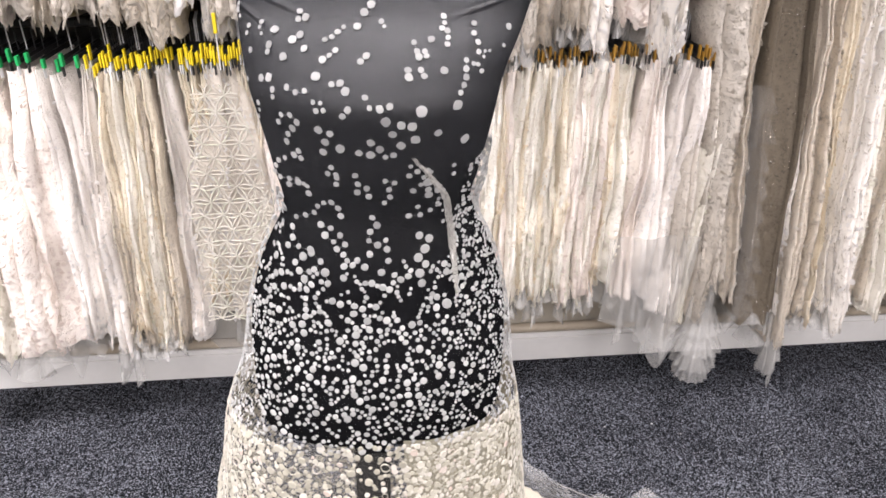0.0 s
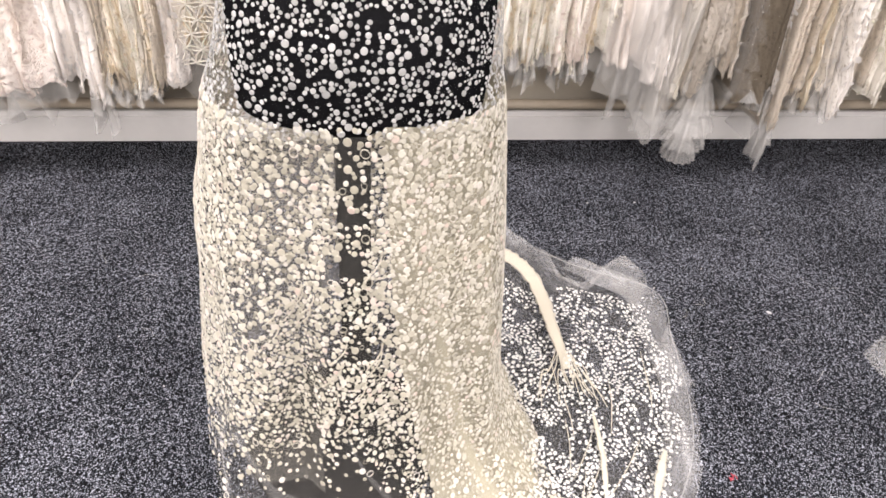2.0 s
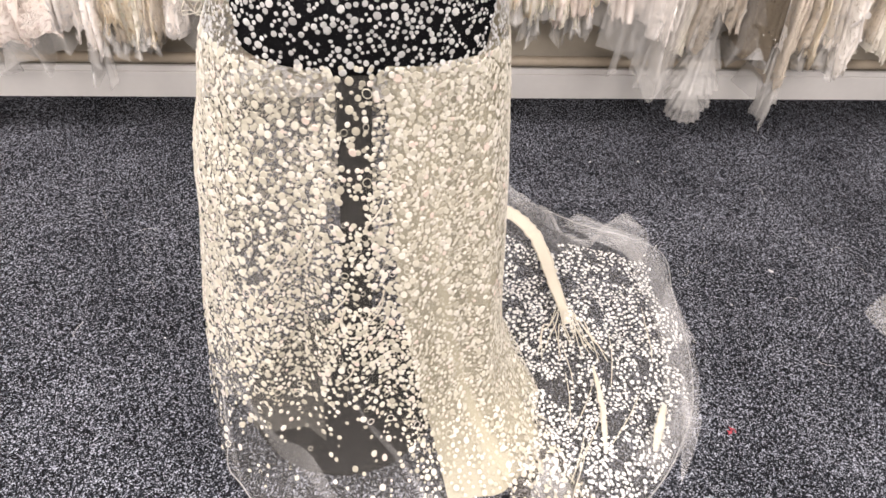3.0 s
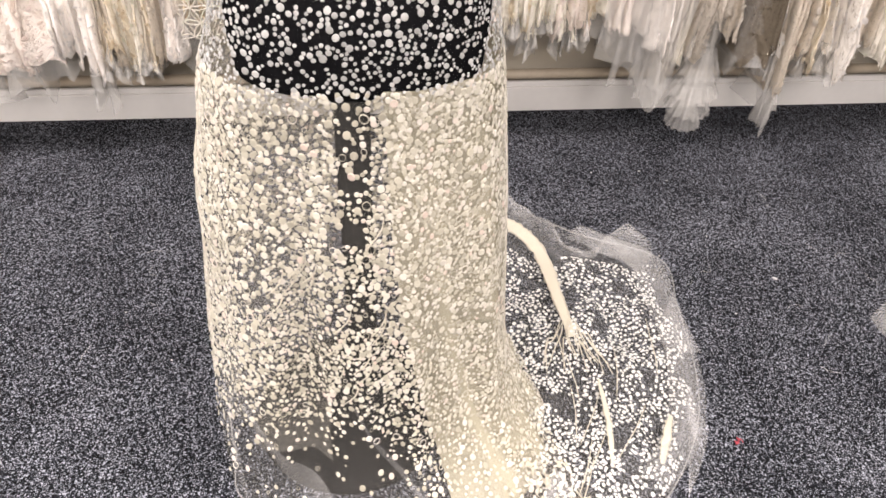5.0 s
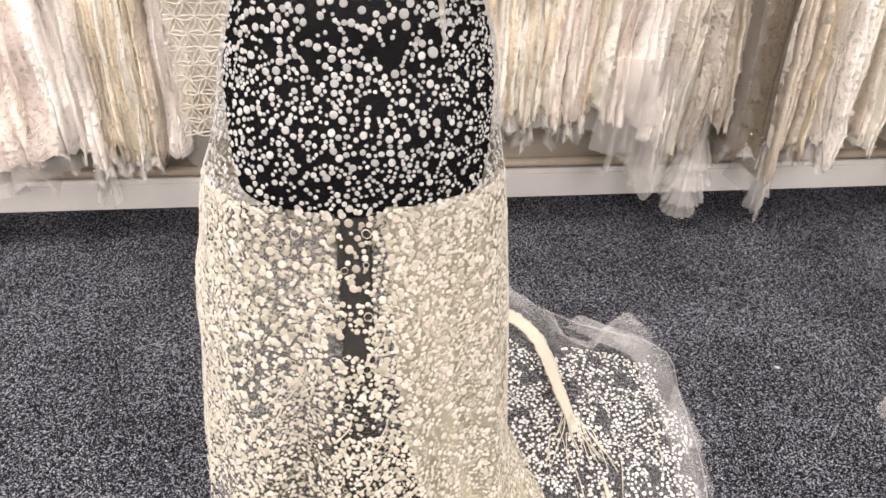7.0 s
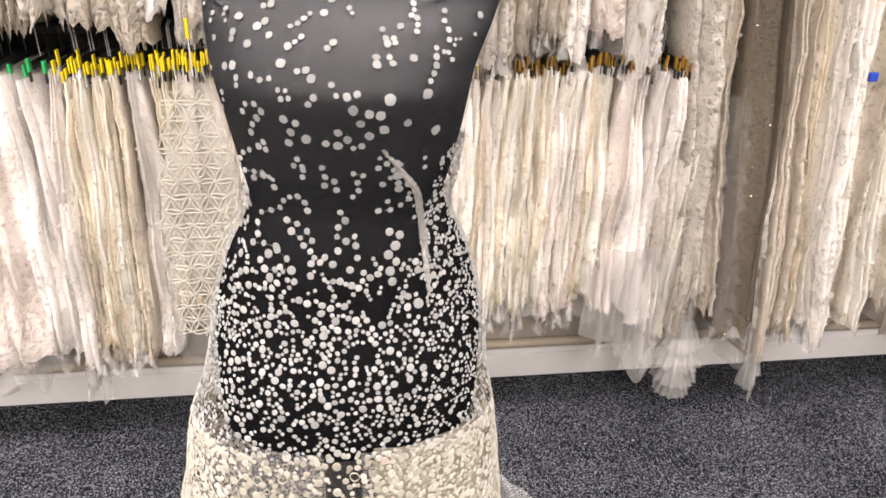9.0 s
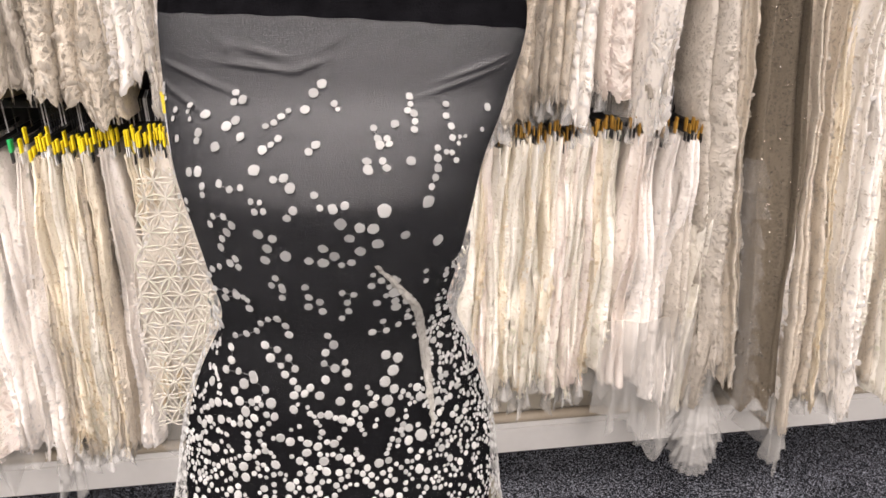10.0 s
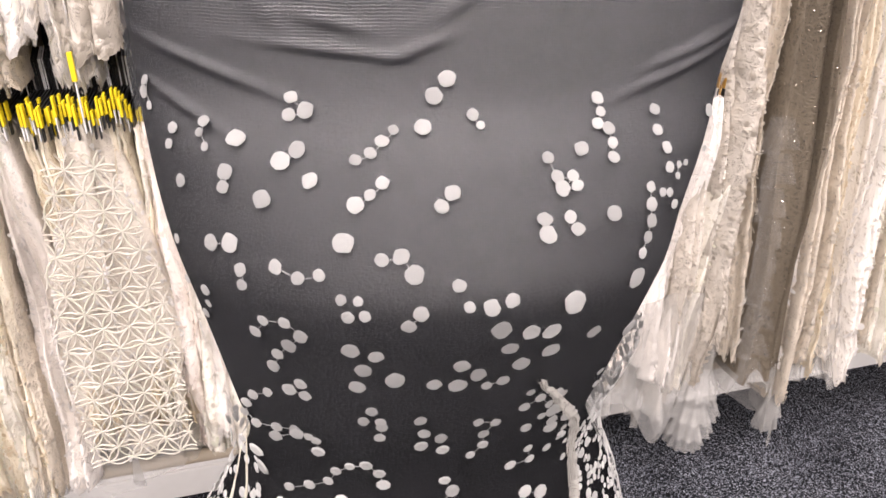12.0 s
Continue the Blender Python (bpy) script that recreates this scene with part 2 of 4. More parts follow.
EMB = {
    "ivory": thread_material("ivory_embroidery", [(0.0, (0.72, 0.67, 0.57)), (0.6, (0.86, 0.82, 0.74)), (1.0, (0.80, 0.80, 0.66))], 0.8),
    "white": thread_material("white_embroidery", [(0.0, (0.76, 0.73, 0.70)), (1.0, (0.88, 0.86, 0.83))], 0.8),
    "cream": thread_material("cream_embroidery", [(0.0, (0.66, 0.54, 0.37)), (0.6, (0.86, 0.78, 0.61)), (1.0, (0.84, 0.70, 0.52))], 0.8),
    "blush": thread_material("blush_embroidery", [(0.0, (0.74, 0.64, 0.57)), (0.6, (0.88, 0.81, 0.75)), (1.0, (0.86, 0.76, 0.72))], 0.8),
    "grey": thread_material("greige_embroidery", [(0.0, (0.46, 0.41, 0.34)), (1.0, (0.70, 0.65, 0.57))], 0.8),
    "taupe": plain("sequin_silver", (0.35, 0.31, 0.26), (0.75, 0.71, 0.64), 0.18, 60.0, metal=1.0),
}
EMB.update(beige=EMB["grey"], flower=EMB["white"], plain=EMB["white"])
LACE = {
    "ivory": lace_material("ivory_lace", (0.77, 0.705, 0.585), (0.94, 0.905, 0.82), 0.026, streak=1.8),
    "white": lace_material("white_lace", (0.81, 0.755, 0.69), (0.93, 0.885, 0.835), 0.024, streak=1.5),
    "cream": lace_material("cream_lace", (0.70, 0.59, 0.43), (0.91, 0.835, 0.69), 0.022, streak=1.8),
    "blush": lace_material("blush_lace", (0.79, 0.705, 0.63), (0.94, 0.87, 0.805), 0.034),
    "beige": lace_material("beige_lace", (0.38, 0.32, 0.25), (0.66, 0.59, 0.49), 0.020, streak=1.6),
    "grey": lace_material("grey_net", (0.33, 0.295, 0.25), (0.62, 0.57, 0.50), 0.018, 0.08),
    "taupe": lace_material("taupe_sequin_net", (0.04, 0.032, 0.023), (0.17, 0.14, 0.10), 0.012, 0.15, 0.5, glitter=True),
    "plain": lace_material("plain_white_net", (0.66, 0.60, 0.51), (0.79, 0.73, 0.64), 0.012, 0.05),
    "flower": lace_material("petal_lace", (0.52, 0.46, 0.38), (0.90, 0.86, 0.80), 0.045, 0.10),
}


# ---- mesh helpers ----
def empty(name, x, y, z, label, category, group="", kind=""):
    ob = new(name)
    ob.location = (x, y, z)
    return tagged(ob, label, category, group, kind)


def attach(ob, parent):
    """Parents ob, whose mesh is in world metres, under a thing placed by its location."""
    ob.parent = parent
    if parent.type == "EMPTY":
        ob.matrix_parent_inverse = Matrix.Translation(-parent.location)
    return ob


def mesh_object(name, verts, faces, material, parent=None, label="", uv=None, smooth=True):
    me = bpy.data.meshes.new(name)
    me.from_pydata([tuple(map(float, v)) for v in verts], [], faces)
    me.materials.append(material)
    if uv is not None:
        layer = me.uv_layers.new(name="UVMap")
        idx = np.empty(len(me.loops), dtype=np.int32)
        me.loops.foreach_get("vertex_index", idx)
        layer.data.foreach_set("uv", np.asarray(uv, dtype=np.float32)[idx].ravel())
    me.polygons.foreach_set("use_smooth", [smooth] * len(me.polygons))
    me.update()
    ob = new(name, me)
    if parent:
        attach(ob, parent)
    if label:
        ob["label"] = label
    return ob


def sheet(name, grid, material, parent=None, label="", closed=False):
    """A cloth-like sheet through grid[row][column]; its UV runs in metres along the cloth."""
    g = np.asarray(grid, dtype=float)
    n, m = g.shape[:2]
    du = np.linalg.norm(np.diff(g, axis=1), axis=2)
    u = np.concatenate([np.zeros((n, 1)), np.cumsum(du, axis=1)], axis=1)
    u = u - u[:, m // 2:m // 2 + 1]
    dv = np.linalg.norm(np.diff(g, axis=0), axis=2).mean(axis=1)
    v = np.concatenate([[0], np.cumsum(dv)])
    uv = np.stack([u, np.repeat(v[:, None], m, axis=1)], axis=2).reshape(-1, 2)
    faces = []
    for i in range(n - 1):
        for j in range(m if closed else m - 1):
            k = (j + 1) % m
            faces.append((i * m + j, i * m + k, (i + 1) * m + k, (i + 1) * m + j))
    return mesh_object(name, g.reshape(-1, 3), faces, material, parent, label, uv)


def part(name, bm, material, parent, label="", smooth=False):
    me = bpy.data.meshes.new(name)
    bm.to_mesh(me)
    bm.free()
    me.materials.append(material)
    me.polygons.foreach_set("use_smooth", [smooth] * len(me.polygons))
    ob = new(name, me)
    if parent:
        attach(ob, parent)
    if label:
        ob["label"] = label
    return ob


def add_box(bm, x0, x1, y0, y1, z0, z1, bevel=0.0):
    made = bmesh.ops.create_cube(bm, size=1.0, matrix=Matrix.Translation(((x0 + x1) / 2, (y0 + y1) / 2, (z0 + z1) / 2)) @ Matrix.Diagonal((x1 - x0, y1 - y0, z1 - z0, 1)))
    if bevel:
        edges = {e for v in made["verts"] for e in v.link_edges}
        bmesh.ops.bevel(bm, geom=list(edges), offset=bevel, segments=2, affect="EDGES", profile=0.7)
    return bm


def box(x0, x1, y0, y1, z0, z1, bevel=0.0):
    return add_box(bmesh.new(), x0, x1, y0, y1, z0, z1, bevel)


def tube(bm, points, radius, sides=8, taper=1.0):
    """A round bar through the points, capped."""
    pts = [Vector(p) for p in points]
    rings = []
    for i, p in enumerate(pts):
        way = (pts[min(i + 1, len(pts) - 1)] - pts[max(i - 1, 0)]).normalized()
        side = way.cross(Vector((0.31, 0.12, 0.94)))
        side = side.normalized() if side.length > 1e-4 else Vector((1, 0, 0))
        up = way.cross(side)
        r = radius * (1 + (taper - 1) * i / max(1, len(pts) - 1))
        rings.append([bm.verts.new(p + r * (math.cos(2 * math.pi * k / sides) * side + math.sin(2 * math.pi * k / sides) * up)) for k in range(sides)])
    for a, b in zip(rings, rings[1:]):
        for k in range(sides):
            bm.faces.new((a[k], a[(k + 1) % sides], b[(k + 1) % sides], b[k]))
    bm.faces.new(rings[0][::-1])
    bm.faces.new(rings[-1])
    return bm


def curve_at(keys, x):
    """Smooth curve through (x, value) keys."""
    xs = [k[0] for k in keys]
    if x <= xs[0]:
        return keys[0][1]
    if x >= xs[-1]:
        return keys[-1][1]
    i = max(j for j in range(len(xs) - 1) if xs[j] <= x)

    def slope(j):
        a, b = max(0, j - 1), min(len(keys) - 1, j + 1)
        return (keys[b][1] - keys[a][1]) / (keys[b][0] - keys[a][0])

    h = xs[i + 1] - xs[i]
    s = (x - xs[i]) / h
    return ((2 * s**3 - 3 * s**2 + 1) * keys[i][1] + (s**3 - 2 * s**2 + s) * h * slope(i)
            + (3 * s**2 - 2 * s**3) * keys[i + 1][1] + (s**3 - s**2) * h * slope(i + 1))


# ---- the shop: floor, walls, ceiling ----
WALL_Y = 2.05
tagged(mesh_object("floor", [(-5, -4.5, 0), (6, -4.5, 0), (6, WALL_Y, 0), (-5, WALL_Y, 0), (-5, -4.5, -0.05), (6, -4.5, -0.05), (6, WALL_Y, -0.05), (-5, WALL_Y, -0.05)],
                   [(0, 1, 2, 3), (7, 6, 5, 4), (0, 4, 5, 1), (1, 5, 6, 2), (2, 6, 7, 3), (3, 7, 4, 0)], M_carpet, smooth=False),
       "charcoal flecked felt carpet floor with lint specks", "floor", kind="structure")
tagged(part("wall_north", box(-5.1, 6.1, WALL_Y, WALL_Y + 0.15, -0.05, CEIL), M_wall, None), "beige painted shop wall behind the rack", "wall", kind="structure")
tagged(part("wall_south", box(-5.1, 6.1, -4.65, -4.5, -0.05, CEIL), M_wall, None), "plain beige painted shop wall", "wall", kind="structure")
tagged(part("wall_west", box(-5.15, -5, -4.5, WALL_Y, -0.05, CEIL), M_wall, None), "plain beige painted shop wall", "wall", kind="structure")
tagged(part("wall_east", box(6, 6.15, -4.5, WALL_Y, -0.05, CEIL), M_wall, None), "plain beige painted shop wall", "wall", kind="structure")
tagged(part("ceiling", box(-5.15, 6.15, -4.65, WALL_Y + 0.15, CEIL, CEIL + 0.1), M_ceiling, None), "white mineral tile ceiling", "ceiling", kind="structure")
board = bmesh.new()
add_box(board, -5, 6, WALL_Y - 0.022, WALL_Y - 0.002, 0.0, 0.088, 0.003)
add_box(board, -5, 6, WALL_Y - 0.016, WALL_Y - 0.002, 0.089, 0.106, 0.004)
tagged(part("baseboard", board, M_white, None), "white painted wooden skirting board", "baseboard", kind="structure")
# black sheet added where the wall behind the hangers lies in shade
tagged(part("rack_shade_sheet", box(-5, 6, WALL_Y - 0.03, WALL_Y - 0.002, 0.92, 2.55), M_rackshade, None), "black sheet on the wall standing for the shade behind the hangers", "wall panel", kind="structure")

light_group = "ceiling lights"
for lx, ly, watts, cone in LAMPS:
    fx = empty("ceiling_light", lx, ly, CEIL, "white framed fluorescent ceiling light panel", "ceiling light", light_group)
    fr = bmesh.new()
    for x0, x1, y0, y1 in ((-0.62, 0.62, -0.32, -0.29), (-0.62, 0.62, 0.29, 0.32), (-0.62, -0.59, -0.29, 0.29), (0.59, 0.62, -0.29, 0.29)):
        add_box(fr, lx + x0, lx + x1, ly + y0, ly + y1, CEIL - 0.03, CEIL, 0.003)
    part("frame", fr, M_white, fx)
    part("diffuser", box(lx - 0.59, lx + 0.59, ly - 0.29, ly + 0.29, CEIL - 0.02, CEIL - 0.005), M_white, fx)

# ---- dress form ----
FORM_W = [(0.79, 0.176), (0.85, 0.181), (0.95, 0.178), (1.03, 0.1574), (1.11, 0.1224), (1.16, 0.1302), (1.21, 0.1403), (1.28, 0.154), (1.34, 0.1699), (1.4, 0.181), (1.438, 0.1786), (1.455, 0.164), (1.475, 0.105), (1.49, 0.07), (1.51, 0.055), (1.6, 0.05)]
FORM_E = [(0.79, 0.82), (1.1, 0.9321), (1.22, 0.937), (1.28, 0.9842), (1.33, 0.8423), (1.4, 0.6558), (1.44, 0.6898), (1.47, 0.75), (1.52, 1)]
FORM_X = [(0.79, 0.2), (0.95, 0.203), (1.11, 0.206), (1.21, 0.2064), (1.28, 0.2053), (1.34, 0.2154), (1.4, 0.2252), (1.44, 0.2271), (1.6, 0.2271)]
FORM_F = [(0.79, 0.838), (0.85, 0.833), (0.93, 0.845), (0.965, 0.852), (1.03, 0.862), (1.11, 0.8785), (1.17, 0.8705), (1.22, 0.8598), (1.26, 0.8494), (1.29, 0.8617), (1.32, 0.8853), (1.35, 0.914), (1.38, 0.9306), (1.41, 0.9459), (1.44, 0.9575), (1.47, 0.957), (1.51, 0.96), (1.6, 0.96)]
FORM_B = [(0.79, 1.07), (0.90, 1.085), (1.03, 1.06), (1.11, 1.03), (1.25, 1.05), (1.38, 1.07), (1.44, 1.07), (1.47, 1.06), (1.51, 1.05), (1.6, 1.05)]


def rounded(s, c, e):
    """Radius of a rounded oblong, squarer for a smaller e."""
    n = 2 / e
    return (abs(s) ** n + abs(c) ** n) ** (-1 / n)


def form_point(theta, z, out=0.0):
    """A place on the dress form at height z; theta runs round it, 0 in front, growing to its side at larger x."""
    a, cx = curve_at(FORM_W, z), curve_at(FORM_X, z)
    f, b = curve_at(FORM_F, z), curve_at(FORM_B, z)
    cy = (f + b) / 2 + 0.005
    s, c = math.sin(theta), math.cos(theta)
    q = rounded(s, c, curve_at(FORM_E, z))
    x = cx + (a + out) * q * s
    dep = (cy - f if c > 0 else b - cy) + out
    turn = 0.171 * max(0.0, min(1.0, (z - 1.1) / 0.2))
    return Vector((x, cy - dep * q * c - turn * (x - 0.215), z))


def dress_form():
    rows = []
    n = 72
    for k in range(64):
        z = 0.79 + (1.60 - 0.79) * k / 63
        rows.append([form_point(2 * math.pi * j / n, z) for j in range(n)])
    bm = bmesh.new()
    rings = [[bm.verts.new(p) for p in row] for row in rows]
    for a, b in zip(rings, rings[1:]):
        for j in range(n):
            bm.faces.new((a[j], a[(j + 1) % n], b[(j + 1) % n], b[j]))
    bm.faces.new(rings[0][::-1])
    bm.faces.new(rings[-1])
    tube(bm, [(0.178, 0.945, 0.02), (0.183, 0.947, 0.79)], 0.028, 24)
    tube(bm, [(0.183, 0.947, 0.74), (0.183, 0.947, 0.791)], 0.045, 24)
    # low domed foot
    prof = [(0.0, 0.192), (0.012, 0.195), (0.02, 0.188), (0.03, 0.14), (0.05, 0.08), (0.075, 0.045), (0.12, 0.034)]
    foot = [[bm.verts.new((0.15 + r * math.sin(2 * math.pi * j / 48), 0.89 + r * math.cos(2 * math.pi * j / 48) + 0.055 * (1 - r / 0.195), z)) for j in range(48)] for z, r in prof]
    for a, b in zip(foot, foot[1:]):
        for j in range(48):
            bm.faces.new((a[(j + 1) % 48], a[j], b[j], b[(j + 1) % 48]))
    bm.faces.new(foot[0])
    bm.faces.new(foot[-1][::-1])
    bmesh.ops.recalc_face_normals(bm, faces=bm.faces[:])
    ob = part("dress_form", bm, M_form, None, smooth=True)
    return tagged(ob, "black jersey-covered dress form on a pole and round foot", "dress form")


dress_form()

# ---- lace drape over the form ----
DRAPE = empty("lace_drape", 0.2, 0.95, 0.0, "sheer ivory tulle with embroidered discs draped over dress form", "fabric")
TOP_Z = 1.405


def smooth01(a, b, x):
    s = max(0.0, min(1.0, (x - a) / (b - a)))
    return s * s * (3 - 2 * s)


def bodice_point(theta, z):
    k = smooth01(1.37, TOP_Z, z)
    z2 = z + k * (0.010 * max(0, math.cos(theta)) - 0.007 * math.sin(theta) + 0.0006 * math.sin(23 * theta))
    p = form_point(theta, z2, 0.0035)
    # creases of pulled net across the chest
    if math.cos(theta) > 0 and z2 > 1.28:
        x = p.x
        crease = 0.0
        for x0, z0, sl, w, thin in ((0.085, 1.364, -0.34, 0.038, 0.0022), (0.150, 1.373, -0.10, 0.032, 0.0020), (0.192, 1.374, 0.34, 0.016, 0.0022), (0.118, 1.390, -1.1, 0.009, 0.0025),
                                    (0.215, 1.394, 0.65, 0.012, 0.0022), (0.150, 1.386, -0.22, 0.018, 0.0020), (0.335, 1.362, 0.30, 0.034, 0.0022), (0.345, 1.372, 0.30, 0.028, 0.0022), (0.07, 1.345, -0.5, 0.02, 0.0022)):
            d = (z2 - z0) - sl * (x - x0)
            crease += math.exp(-(d / thin) ** 2) * math.exp(-((x - x0) / w) ** 2)
        p.y -= 0.0048 * crease
    # the net bridges the hollow at the waist
    p.x += 0.012 * math.sin(theta) * math.exp(-((z2 - 1.15) / 0.06) ** 2) * (0.6 + 0.4 * math.sin(9 * theta + 20 * z2))
    return p


SK_L = [(0.0, -0.098), (0.04, -0.114), (0.14, -0.118), (0.30, -0.101), (0.46, -0.08), (0.60, -0.066), (0.69, -0.045), (0.78, -0.028), (0.86, 0.0), (0.95, 0.020), (1.03, 0.04)]
SK_R = [(0.0, 0.52), (0.12, 0.47), (0.29, 0.455), (0.44, 0.443), (0.57, 0.432), (0.68, 0.42), (0.78, 0.408), (0.86, 0.394), (0.95, 0.386), (1.03, 0.366)]
SK_F = [(0.0, 0.585), (0.04, 0.645), (0.10, 0.690), (0.2, 0.725), (0.39, 0.760), (0.56, 0.784), (0.70, 0.805), (0.83, 0.817), (0.95, 0.826), (1.03, 0.845)]
SK_B = [(0.0, 1.24), (0.3, 1.20), (0.6, 1.15), (0.85, 1.10), (1.03, 1.07)]


def skirt_point(theta, z, out=0.0, fold=1.0):
    l, r = curve_at(SK_L, z), curve_at(SK_R, z)
    f, b = curve_at(SK_F, z), curve_at(SK_B, z)
    cx, cy, a, d = (l + r) / 2, (f + b) / 2, (r - l) / 2, (b - f) / 2
    low = max(0.0, min(1.0, (0.86 - z) / 0.6))
    w = 1 + fold * low * (0.055 * math.sin(7 * theta + 0.8) + 0.035 * math.sin(13 * theta + 2.0 + 2 * z) + 0.02 * math.sin(23 * theta))
    s, c = math.sin(theta), math.cos(theta)
    q = rounded(s, c, 0.80)
    hx = (a + out) * q * s
    hy = (d + out) * q * c * w
    k = max(0.0, 0.30 - z) / 0.30 * smooth01(0.15, 0.6, theta) * (1 - smooth01(1.5, 2.2, theta))
    return Vector((cx + hx * (1 + 0.25 * (w - 1)) + 0.045 * k ** 2.2, cy - hy - 0.015 * k * k, z))


def drape_point(theta, z):
    """The net's surface from the chest to the floor."""
    if z >= 1.02:
        return bodice_point(theta, z)
    if z <= 0.84:
        return skirt_point(theta, z)
    return skirt_point(theta, z).lerp(bodice_point(theta, z), smooth01(0.84, 1.02, z))


sheet("bodice_net", [[drape_point(2 * math.pi * j / 240 - math.pi, 0.80 + (TOP_Z - 0.80) * k / 360) for j in range(241)] for k in range(361)], M_tulle, DRAPE, "sheer white net stretched over bust and hips")
sheet("skirt_net", [[drape_point(2 * math.pi * j / 200 - math.pi, 0.004 + 0.796 * k / 60) for j in range(201)] for k in range(61)], M_skirt, DRAPE, "sheer ivory net skirt")


CREAM_L = [(0.0, 0.34), (0.05, 0.325), (0.2, 0.295), (0.35, 0.268), (0.5, 0.25), (0.8, 0.232)]


def cream_point(s, z):
    """The cream lining hangs inside the net, s from its free edge round to the side."""
    l, r = curve_at(SK_L, z), curve_at(SK_R, z)
    q = (curve_at(CREAM_L, z) - (l + r) / 2) / ((r - l) / 2)
    t0 = 0.93 * math.asin(max(-1, min(1, q)))
    th = t0 + (1.9 - t0) * s
    p = skirt_point(th, z, -0.010 - 0.010 * math.sin(24 * s + 2 * z) * min(1, max(0, 0.86 - z) * 4), 0.8)
    return p


sheet("cream_layer", [[cream_point(j / 60, 0.006 + 0.80 * k / 40) for j in range(61)] for k in range(41)], M_cream, DRAPE, "cream organza lining fold")


def cream_spill(u, v):
    """The lining's lower end, spread on the carpet."""
    x = 0.37 + 0.15 * u + 0.11 * v
    y = 0.86 - 0.30 * v + 0.03 * math.sin(7 * u)
    return Vector((x, y, 0.010 + 0.05 * max(0, 1 - v * 1.6) * (1 - u) + 0.022 * abs(math.sin(11 * u + 3 * v)) + 0.012 * noise.noise(Vector((x * 20, y * 20, 2)))))


sheet("cream_spill", [[cream_spill(j / 24, k / 30) for j in range(25)] for k in range(31)], M_spill, DRAPE, "cream organza end on the carpet")


def inner_point(s, z):
    p = skirt_point(-1.45 + 1.32 * s - 0.12 * (0.8 - z) * s, z, -0.03 - 0.012 * math.sin(17 * s + 3 * z), 0.6)
    return p


sheet("inner_layer", [[inner_point(j / 40, 0.10 + 0.68 * k / 30) for j in range(41)] for k in range(31)], M_inner, DRAPE, "inner ivory net layer")

# train pooled on the carpet
IN = [(0.0, 0.44, 0.70), (0.35, 0.46, 0.95), (0.7, 0.46, 1.15), (1.0, 0.47, 1.35)]
OUT = [(0.0, 0.66, 0.56), (0.15, 0.78, 0.66), (0.3, 0.88, 0.80), (0.45, 0.925, 0.95), (0.6, 0.945, 1.12), (0.75, 0.955, 1.29), (0.88, 0.76, 1.40), (1.0, 0.62, 1.50)]


def train_point(u, v):
    """u runs across from the skirt outwards, v from the front to the back."""
    xi, yi = curve_at([(k[0], k[1]) for k in IN], v), curve_at([(k[0], k[2]) for k in IN], v)
    xo, yo = curve_at([(k[0], k[1]) for k in OUT], v), curve_at([(k[0], k[2]) for k in OUT], v)
    x, y = xi + (xo - xi) * u, yi + (yo - yi) * u
    n = noise.noise(Vector((x * 9, y * 9, 0.3)))
    h = 0.012 + 0.028 * max(0, n + 0.2) + 0.03 * math.exp(-((u - 0.5) / 0.12) ** 2) * v + 0.02 * abs(math.sin(9 * u + 7 * v)) * (0.4 + 0.6 * v)
    return Vector((x, y, h * min(1, (1 - u) * 9 + 0.25)))


sheet("train", [[train_point(j / 50, k / 60) for j in range(51)] for k in range(61)], M_skirt, DRAPE, "net train pooled on the carpet")


def rim_point(s, v):
    p = train_point(0.80 + 0.19 * s + 0.04 * math.sin(5 * v), 0.12 + 0.74 * v)
    p.z += 0.012 + 0.02 * math.sin(math.pi * s)
    return p


sheet("train_hem", [[rim_point(j / 10, k / 50) for j in range(11)] for k in range(51)], M_fold, DRAPE, "doubled white net hem")


def net_fold(name, start, end, width):
    """A doubled strip of net running down the skirt; start and end are (angle, height)."""
    rows = []
    for k in range(25):
        s = k / 24
        th, z = start[0] + (end[0] - start[0]) * s, start[1] + (end[1] - start[1]) * s
        rows.append([drape_point(th + width * (0.3 + 0.7 * s) * (j / 6 - 0.5), z) + Vector((0, -0.004 - 0.004 * math.sin(math.pi * j / 6), 0)) for j in range(7)])
    return sheet(name, rows, M_edge, DRAPE, "doubled fold of net")


net_fold("net_fold", (-0.75, 0.22), (-0.25, 0.02), 0.14)
net_fold("net_fold", (-0.95, 0.42), (-0.85, 0.02), 0.09)
net_fold("net_fold", (-0.05, 0.26), (0.32, 0.02), 0.05)
net_fold("net_fold", (-1.42, 0.80), (-1.30, 0.02), 0.05)

# discs
rng = random.Random(5)


def disc_mesh(name, sides, dome, material, jitter):
    """A flat satin-stitched disc with a slightly uneven edge."""
    w = [1 + jitter.uniform(-0.10, 0.07) for _ in range(sides)]
    v = [(0, 0, dome)]
    for q, h in ((0.7, dome), (1.0, dome * 0.5), (1.0, 0.0)):
        v += [(q * w[k] * math.cos(2 * math.pi * k / sides), q * w[k] * math.sin(2 * math.pi * k / sides), h) for k in range(sides)]
    f = [(0, 1 + k, 1 + (k + 1) % sides) for k in range(sides)]
    for o in (1, 1 + sides):
        f += [(o + k, o + sides + k, o + sides + (k + 1) % sides, o + (k + 1) % sides) for k in range(sides)]
    me = bpy.data.meshes.new(name)
    me.from_pydata(v, [], f)
    me.materials.append(material)
    return me


